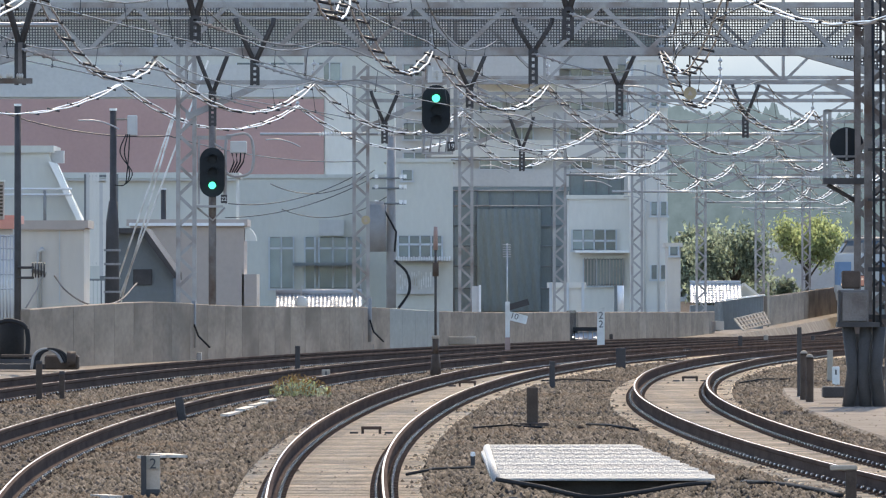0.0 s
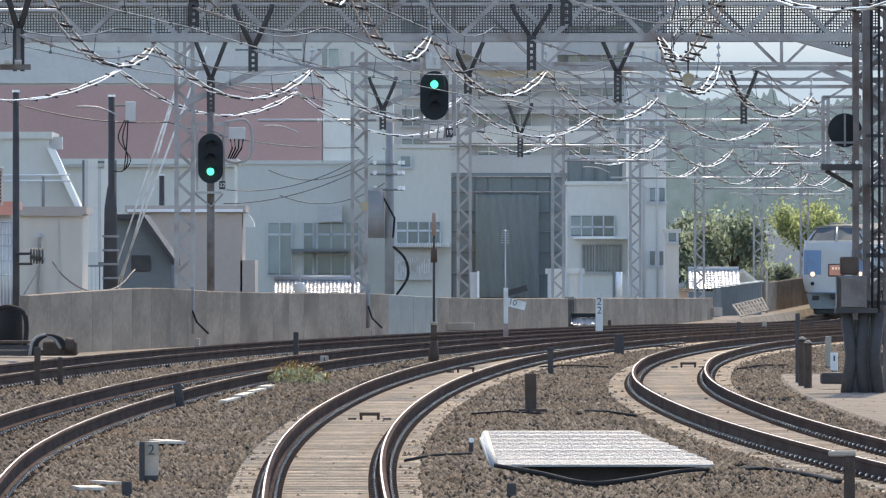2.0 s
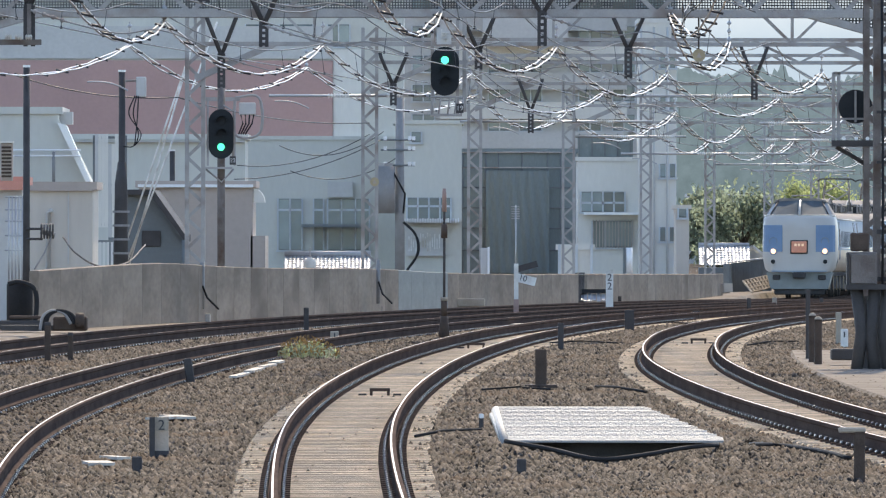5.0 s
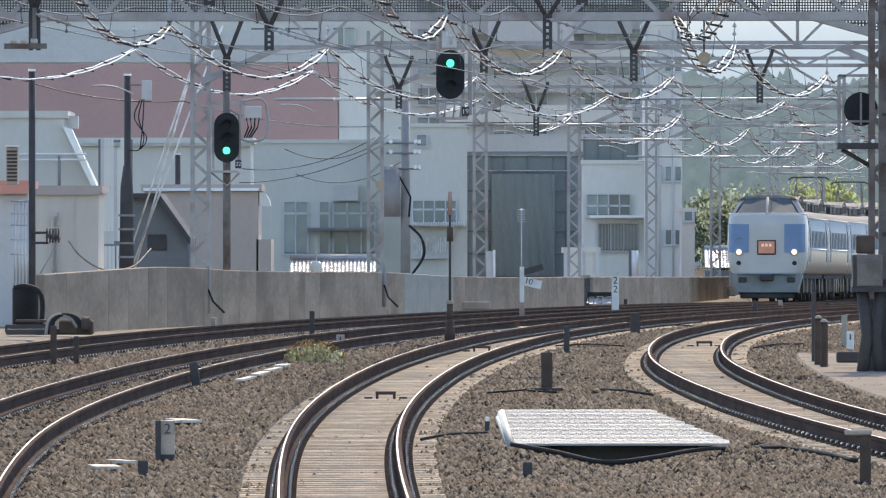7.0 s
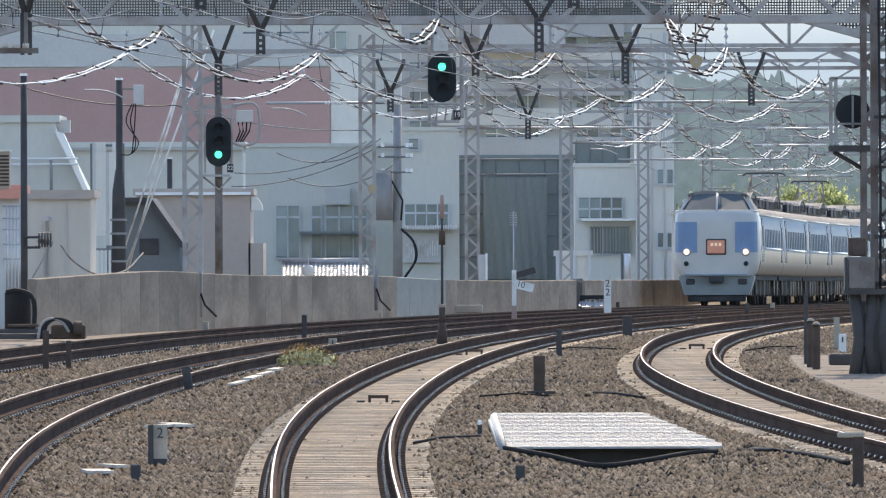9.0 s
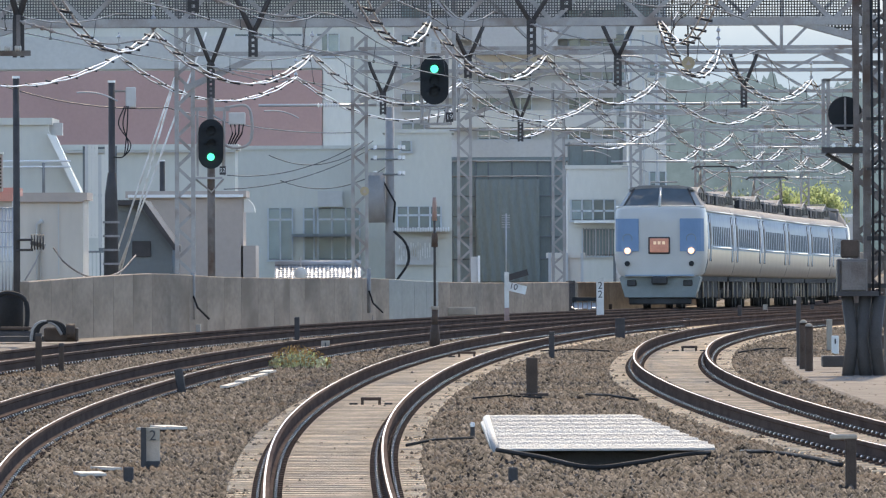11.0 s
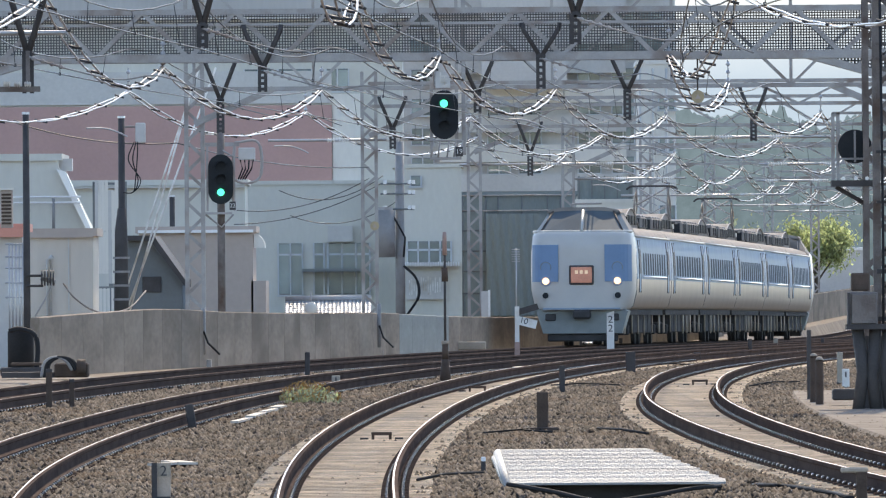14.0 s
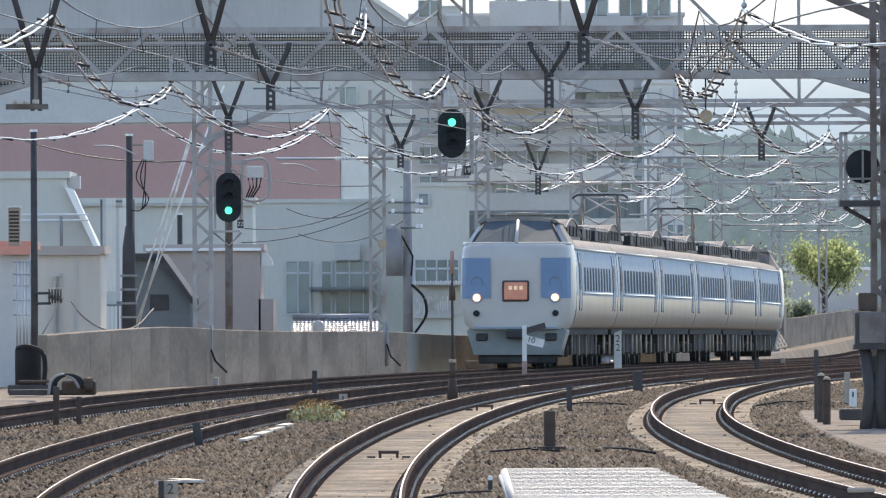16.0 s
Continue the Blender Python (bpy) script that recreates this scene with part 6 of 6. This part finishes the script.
def build_poles():
    for u0, v0, v1, r, d, lab in ((33, 530, 172, 0.075, 268, "dark straight cable pole with a pale cap"), (202, 526, 180, 0.085, 300, "dark utility pole with fittings"),
                                  (291, 400, 320, 0.09, 400, "short dark pole stub with a pale cap")):
        x, z0, z1 = (u0 - 784) * d / 23000, -0.2, 2.2 + (475 - v1) * d / 23000
        p = thing("utility_pole", lab, "pole", group="utility poles")
        part("shaft", tube([(x, d, z0), (x, d, z1)], r, 12, r * 0.9), M["steel_dark"], p)
        part("cap", disc((x, d, z1 + 0.02), r * 1.05, 0.05, "Z", 12), M["porcelain"], p)
        if u0 == 202:
            part("box", box((-7.15, d, 5.70), (0.235, 0.2, 0.470), bevel=0.02), M["bld_grey"], p)
            part("arm", tube([(x, d, 5.84), (-7.04, d, 5.85)], 0.03), M["steel_pale"], p)
            for i in range(3):
                part("cable", tube([(-7.29 + 0.04 * i, d - 0.1, 5.50), (-7.43 + 0.1 * i, d - 0.1, 5.07), (-7.15 - 0.06 * i, d - 0.1, 4.61), (-7.33, d - 0.1, 4.33), (x, d - 0.05, 4.33)], 0.014), M["rubber"], p)
            part("sleeve", tube([(x - 0.02, d - 0.02, 0), (x - 0.02, d - 0.02, 3.47), (x, d, 3.96)], 0.19, 12, 0.1), M["steel_dark"], p)
            for k in range(7):
                part("band", disc((x - 0.02, d - 0.02, 0.9 + 0.32 * k), 0.2, 0.05, "Z", 14), M["steel"], p)
        if u0 == 33:
            for v in (458, 476):
                part("bracket", tube([(x, d - 0.1, 2.2 + (475 - v) * d / 23000), (-8.41, d - 0.1, 2.2 + (475 - v) * d / 23000)], 0.03), M["steel_dark"], p)
            ins = part("insulators", tube([(-8.46, d - 0.1, 2.35), (-8.16, d - 0.1, 2.26)], 0.06), M["steel"], p)
            for k in range(5):
                part("shed", disc((-8.44 + 0.06 * k, d - 0.1, 2.35), 0.16, 0.03, "X", 12), M["steel_dark"], ins)
            part("cable", tube([(-7.99, d - 0.2, 2.23), (-7.74, d - 0.2, 1.91), (-7.38, d + 4, 1.63), (-6.93, d + 10, 1.68), (-6.63, d + 14, 2.06)], 0.017), M["steel_column"], p)
            part("cable", tube([(-8.18, d - 0.2, 2.35), (-8.37, d - 0.2, 1.91), (-8.58, d - 0.2, 1.56)], 0.02), M["steel_pale"], p)
    # pale pole with a transformer
    p = thing("transformer_pole", "pale utility pole with a grey transformer can and looped cables", "pole", group="utility poles")
    d = 400
    part("shaft", tube([(-1.57, d, -0.3), (-1.57, d, 6.55)], 0.16, 14, 0.13), M["steel"], p)
    part("transformer", tube([(-2.02, d - 0.2, 2.98), (-2.02, d - 0.2, 4.43)], 0.3, 16), M["steel"], p, "grey transformer can")
    part("lid", disc((-2.02, d - 0.2, 4.48), 0.24, 0.1, "Z", 14), M["steel_pale"], p)
    for k, v in enumerate((300, 318, 345)):
        part("cross_arm", tube([(-2.16, d - 0.15, 2.2 + (475 - v) * d / 23000), (-1.11, d - 0.15, 2.2 + (475 - v) * d / 23000)], 0.035), M["bld_dark"], p)
        for q in (-0.45, 0.3, 0.42):
            part("insulator", disc((-1.57 + q, d - 0.15, 2.25 + (475 - v) * d / 23000), 0.06, 0.12, "Z", 10), M["porcelain"], p)
    part("cable", tube([(-1.46, d - 0.3, 2.72), (-1.08, d - 0.3, 2.32), (-1.01, d - 0.3, 1.77), (-1.36, d - 0.3, 1.21)], 0.045), M["rubber"], p)
    part("cable", tube([(-1.84, d - 0.3, 4.37), (-1.41, d - 0.3, 3.59), (-1.46, d - 0.3, 2.98)], 0.03), M["rubber"], p)
    # small antenna behind the wall
    p = thing("roof_antenna", "thin mast with a small comb antenna behind the wall", "antenna")
    part("mast", tube([(2.20, 440, 0), (2.20, 440, 3.35)], 0.02), M["wire"], p)
    for k in range(6):
        part("element", tube([(2.05, 440, 3.29 - 0.08 * k), (2.33, 440, 3.29 - 0.08 * k)], 0.012, 5), M["wire"], p)
    # guy wires
    for a, b in (((-5.82, 303, 7.30), (-7.76, 303, 1.55)), ((-5.45, 303, 7.25), (-7.59, 303, 1.55)), ((-6.09, 303, 6.48), (-7.50, 303, 1.58))):
        tagged(part("guy_wire", tube([a, b], 0.022, 6), M["white_paint"]), "bright taut guy wire down to the wall", "guy wire", "guy wires")
    # service wires between the poles
    for a, b, sag in (((-6.59, 400, 4.46), (-2.50, 400, 5.42), 0.35), ((-6.68, 400, 4.03), (-2.16, 400, 5.24), 0.3), ((-5.29, 400, 5.07), (-2.07, 400, 5.50), 0.5), ((-4.94, 400, 4.29), (-1.63, 400, 4.72), 0.45),
                      ((-10.23, 300, 6.02), (-6.31, 300, 5.46), 0.2), ((-6.31, 300, 5.46), (-2.07, 330, 5.14), 0.2)):
        a, b = Vector(a), Vector(b)
        pts = [a.lerp(b, i / 12) - Vector((0, 0, 4 * sag * (i / 12) * (1 - i / 12))) for i in range(13)]
        tagged(part("service_wire", tube(pts, 0.014, 5), M["wire_dark"]), "thin dark service wire between poles", "wire", "service wires")
    # warning discs on columns
    for x, y, z in ((-1.93, 329, 3.64), (4.44, 233, 5.49)):
        p = thing("warning_disc", "small round brownish yellow disc on the mast", "sign", group="warning discs")
        part("plate", disc((x, y - 0.3, z), 0.115, 0.03, "Y", 20), M["sign_yellow"], p)
        if y < 300:
            part("drop_rod", tube([(x, y, z), (x, y, 6.3)], 0.015), M["steel_dark"], p)
        part("bracket", box((x, y + 0.45, z + 0.02), (0.05, 1.5, 0.05)), M["steel"], p)
        part("mark", prism([(x - 0.05, z - 0.04), (x + 0.05, z - 0.04), (x, z + 0.05)], y - 0.33, y - 0.31), M["bld_brown"], p)


def build_clutter():
    # ribbed sheet cover over a pit
    c = thing("pit_cover", "ribbed bright metal sheet cover over a dark pit", "cover")
    a, b, e, f = Vector((0.49, 134.5, 0.45)), Vector((1.99, 134.5, 0.45)), Vector((2.71, 129, 0.20)), Vector((0.57, 129, 0.20))
    n = 26
    for i in range(n):
        t0, t1 = i / n, (i + 1) / n
        p0, p1, q0, q1 = a.lerp(f, t0), b.lerp(e, t0), a.lerp(f, t1), b.lerp(e, t1)
        bm = bmesh.new()
        up = Vector((0, 0, 0.026 + 0.006 * (i % 3)))
        m0, m1 = p0.lerp(q0, 0.75) + up, p1.lerp(q1, 0.75) + up
        v = [bm.verts.new(w) for w in (p0, p1, m1, m0, q1, q0)]
        bm.faces.new((v[0], v[1], v[2], v[3]))
        bm.faces.new((v[3], v[2], v[4], v[5]))
        v2 = [bm.verts.new(w - Vector((0, 0, 0.02))) for w in (p0, p1, q1, q0)]
        bm.faces.new(v2[::-1])
        bm.faces.new((v[5], v[4], v2[2], v2[3]))
        part("rib", bm, M["sheet_steel"], c)
    roll = bmesh.new()
    add_tube(roll, [a + Vector((-0.02, 0, -0.03)), f + Vector((-0.02, 0, -0.03))], 0.05, 10)
    part("rolled_edge", roll, M["sheet_steel"], c)
    g = [Vector((0.40, 134, 0.40)), a, f, Vector((0.50, 129.5, 0.18))]
    bm = bmesh.new()
    vs = [bm.verts.new(p) for p in g] + [bm.verts.new(p - Vector((0, 0, 0.03))) for p in g]
    for q in ((0, 1, 2, 3), (4, 5, 6, 7), (0, 1, 5, 4), (1, 2, 6, 5), (2, 3, 7, 6), (3, 0, 4, 7)):
        bm.faces.new([vs[i] for i in q])
    part("side_flap", bm, M["sheet_steel"], c, "perforated metal side flap")
    zc = float(ground_z(129))
    # dark box walls paint in the shaded hollow beneath the sheet
    part("pit_front", box(((f.x + e.x) / 2, 129.5, (zc + f.z - 0.03) / 2), (e.x - f.x - 0.12, 0.1, f.z - 0.03 - zc)), M["steel_dark"], c, "dark grey panel standing in for the shade under the cover")
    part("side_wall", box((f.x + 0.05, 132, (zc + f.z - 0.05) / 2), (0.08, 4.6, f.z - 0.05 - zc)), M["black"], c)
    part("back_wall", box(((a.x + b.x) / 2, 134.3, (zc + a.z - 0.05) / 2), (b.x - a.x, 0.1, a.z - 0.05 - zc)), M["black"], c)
    mid = f.x + (e.x - f.x) * 0.45
    for x0, x1 in ((f.x - 0.3, mid), (e.x + 0.3, mid)):
        bm = bmesh.new()
        n = 30
        rng = random.Random(int(x0 * 10))
        lo, hi, bk = [], [], []
        for i in range(n + 1):
            t = i / n
            h = (f.z - 0.02 - zc) * (1 - t) ** 1.1 + rng.uniform(-0.012, 0.02)
            x = x0 + (x1 - x0) * t
            lo.append(bm.verts.new((x, 127.2, zc - 0.03)))
            hi.append(bm.verts.new((x, 128.7, zc + max(0, h))))
            bk.append(bm.verts.new((x, 129.1, zc + max(0, h - 0.05))))
        for r0, r1 in ((lo, hi), (hi, bk)):
            for i in range(n):
                bm.faces.new((r0[i], r0[i + 1], r1[i + 1], r1[i]))
        tagged(part("ballast_mound", bm, M["ballast"]), "low bank of ballast against the pit cover", "ballast", kind="stuff")
    # cables on the ballast
    for pts, r in ((((0.54, 128.5, 0.15), (0.98, 128.1, 0.08), (1.45, 127.6, -0.01), (1.92, 127.9, 0.03), (2.32, 128.3, 0.09), (2.70, 129, 0.11), (3.35, 136.2, 0.00), (3.76, 133.9, -0.02), (4.02, 130.8, -0.05)), 0.024),
                   (((-0.38, 139.7, 0.03), (-0.09, 142.4, 0.05), (0.34, 142.9, 0.06)), 0.016), (((0.41, 168.2, 0.20), (0.86, 170.5, 0.21), (1.29, 168.6, 0.20)), 0.014),
                   (((1.91, 171.4, 0.21), (2.19, 170.5, 0.21), (2.51, 166.8, 0.19)), 0.018), (((4.22, 280.3, 0.34), (4.91, 285.1, 0.33), (5.39, 271.7, 0.35)), 0.02),
                   (((5.05, 220.9, 0.35), (5.65, 229.4, 0.35), (6.14, 229.4, 0.35)), 0.015), (((1.73, 226.1, 0.35), (2.35, 229.4, 0.35), (2.90, 225.0, 0.35)), 0.013)):
        pts = [Vector(p) + Vector((0, 0, 0.05)) for p in pts]
        tagged(part("ground_cable", tube(pts, r, 6), M["rubber"]), "black cable lying on the ballast", "cable", "ground cables")
    # flat concrete scraps
    for at, w, l, turn in (((-3.15, 149.8, 0.10), 0.24, 1.6, 8), ((-3.26, 148.9, 0.10), 0.12, 1.0, -20), ((-2.94, 181.5, 0.25), 0.11, 4.6, -1.6), ((-2.82, 186.6, 0.27), 0.14, 4.4, -1.2), ((-2.71, 191.6, 0.28), 0.10, 4.3, -1.8), ((-2.62, 195.7, 0.30), 0.16, 2.6, -1.4),
                           ((-3.49, 128.8, -0.07), 0.26, 1.2, 5), ((-3.38, 130.8, -0.05), 0.14, 0.8, 15), ((1.39, 275.9, 0.34), 0.3, 2, 5), ((1.90, 290.1, 0.32), 0.3, 2, 5)):
        s = part("concrete_scrap", box((0, 0, 0.045), (w, l, 0.03)), M["scrap"])
        s.matrix_basis = pose(*at, 0, 0, turn)
        tagged(s, "pale broken concrete slab in the ballast", "slab", "concrete scraps")
    # paved strip on the right
    bm = bmesh.new()
    rows = [[bm.verts.new((float(TRACKS[3](q)) + o, q, float(ground_z(q)) + h)) for o, h in ((1.75, 0.0), (1.8, 0.05), (3.4, 0.05))] for q in np.arange(150, 216, 3.0)]
    for p, q in zip(rows, rows[1:]):
        for i in range(2):
            bm.faces.new((p[i], p[i + 1], q[i + 1], q[i]))
    tagged(part("pavement_east", bm, M["path"]), "worn tan concrete path beside the track", "path", kind="structure")
    # brackets between the rails
    for at, w in (((-0.90, 165.1, 0.18), 0.26), ((0.42, 217.1, 0.34), 0.3), ((4.31, 226.1, 0.35), 0.28)):
        p = thing("track_bracket", "small rusty bench shaped bracket between the rails", "bracket", (at[0], at[1], at[2] + 0.02), group="track brackets")
        part("top", box((0, 0, 0.085), (w, 0.12, 0.04), bevel=0.006), M["steel_brown"], p)
        for s in (-1, 1):
            part("leg", box((s * w * 0.42, 0, 0.035), (0.035, 0.1, 0.08)), M["steel_brown"], p)
            part("foot_bar", box((s * w * 0.85, 0, 0.02), (w * 0.4, 0.1, 0.03)), M["steel_dark"], p)
    # plant
    at = (-2.25, 203.5, 0.32)
    pl = thing("weed_clump", "low green weed clump with orange dry tips", "plant", at)
    rng = random.Random(12)
    for name, leaf, n, zmax in (("leaves", M["leaf"], 800, 0.22), ("light_leaves", M["leaf_light"], 160, 0.26), ("dry_foliage", M["leaf_dry"], 600, 0.3)):
        verts, faces = [], []
        for i in range(n):
            x = rng.gauss(0, 0.26)
            x = max(-0.5, min(0.5, x))
            p = Vector((x, rng.uniform(-0.5, 0.5), rng.uniform(0, zmax) * (1 - (abs(x) / 0.62) ** 2) + (zmax - 0.2) * 0.6))
            q = Euler((rng.uniform(0, 6.28), rng.uniform(0, 6.28), rng.uniform(0, 6.28))).to_matrix()
            s = rng.uniform(0.03, 0.075)
            k = len(verts)
            for v in ((-0.5, 0, 0), (0, -0.2, 0.05), (0.6, 0, 0), (0, 0.2, 0.05)):
                verts.append(p + q @ (Vector(v) * s))
            faces.append((k, k + 1, k + 2, k + 3))
        me = bpy.data.meshes.new(name)
        me.from_pydata(verts, [], faces)
        me.materials.append(leaf)
        ob = tagged(new(name, me), kind="stuff")
        ob.parent = pl
    # point machine with hoses, on the left
    at = (-7.02, 236, float(RAIL_Z(236)) - 0.05)
    s = 0.010
    p = thing("point_machine", "dark brown point machine with looping hoses", "point machine", at)
    part("case", box((12 * s, 0, 14 * s), (62 * s, 0.7, 26 * s), bevel=0.03), M["steel_brown"], p)
    part("motor", tube([(22 * s, -0.4, 20 * s), (38 * s, -0.4, 20 * s)], 14 * s, 12), M["steel_brown"], p)
    for k in range(3):
        part("hose", tube([((-42 + 5 * k) * s, -0.5, 2 * s), ((-36 + 5 * k) * s, -0.5, 28 * s), ((-18 + 5 * k) * s, -0.5, 38 * s), ((2 + 6 * k) * s, -0.5, 32 * s), ((14 + 6 * k) * s, -0.5, 14 * s)], 0.03, 8), M["rubber"] if k else M["steel"], p)
    part("plate", box((-60 * s, 0.2, 6 * s), (110 * s, 0.8, 10 * s)), M["steel_dark"], p)
    # dark drum and low box by the wall
    at = (-7.91, 238, float(RAIL_Z(238)) - 0.04)
    s = 0.010
    p = thing("cable_drum", "dark upright drum cover with a thick hose", "drum", at)
    part("drum", tube([(0, 0.5, 0), (0, 0.5, 78 * s), (0, 0.5, 84 * s)], 24 * s, 18), M["rubber"], p)
    part("hose", tube([(28 * s, 0, 0), (33 * s, 0, 50 * s), (26 * s, 0, 78 * s), (0, 0, 88 * s), (-20 * s, 0, 84 * s)], 0.045, 8), M["rubber"], p)
    part("box", box((6 * s, -0.6, 10 * s), (78 * s, 0.6, 16 * s), bevel=0.02), M["steel_dark"], p)
    part("lid", box((14 * s, -0.6, 24 * s), (56 * s, 0.6, 5 * s), bevel=0.01), M["steel_brown"], p)
    # pipe riser against the wall
    for x, y, z, h in ((*(-5.31, 278, 0.69), 1.0), (*(-1.81, 325, 0.58), 1.1)):
        p = thing("wall_riser", "grey cable riser pipe against the wall", "pipe", group="wall risers")
        part("pipe", tube([(x, y, z), (x, y, z + h)], 0.05, 8), M["steel"], p)
        part("cable", tube([(x, y - 0.1, z + h * 0.5), (x + 0.1, y - 0.1, z + 0.25), (x + 0.35, y - 0.1, z)], 0.025, 6), M["rubber"], p)
    # long trough whose glossy grey front plates are tilted to glare in the sun
    p = thing("cable_trough", "black topped trough with sloped glossy front plates glaring in the sun", "trough", (4.22, 415, float(RAIL_Z(415)) - 0.05))
    s = 0.018
    part("top", box((0, 0.5, 20 * s), (88 * s, 1.2, 7 * s)), M["black"], p)
    part("side", box((-38 * s, 0.2, 8 * s), (28 * s, 0.8, 15 * s)), M["steel_dark"], p)
    for k in range(9):
        part("front_rib", add_box(bmesh.new(), (0, 0, 0), (6.6 * s, 0.56, 0.03), m=pose(-20 * s + k * 8 * s, -0.2, 9 * s, 23 + 5 * math.sin(k * 2.3))), M["tile"], p)
    p = thing("low_kerb", "low pale concrete block by the wall", "block", (0.17, 357, float(RAIL_Z(357)) - 0.05))
    part("block", box((0, 0.4, 0.109), (1.552, 0.5, 0.233), bevel=0.03), M["concrete_pale"], p)
    part("end", prism([(-0.900, 0), (-0.714, 0), (-0.776, 0.310), (-0.900, 0.295)], 0, 0.5), M["bld_dark"], p)


build_ground()
build_far_buildings()
build_near_buildings()
build_trees()
build_gantries()
build_wires()
CARS = build_train()
build_signals()
build_near_column()
build_poles()
build_posts()
build_clutter()
for no_ in range(4):
    build_track(no_, no_ >= 2)
build_wall()
build_stones()
motions()
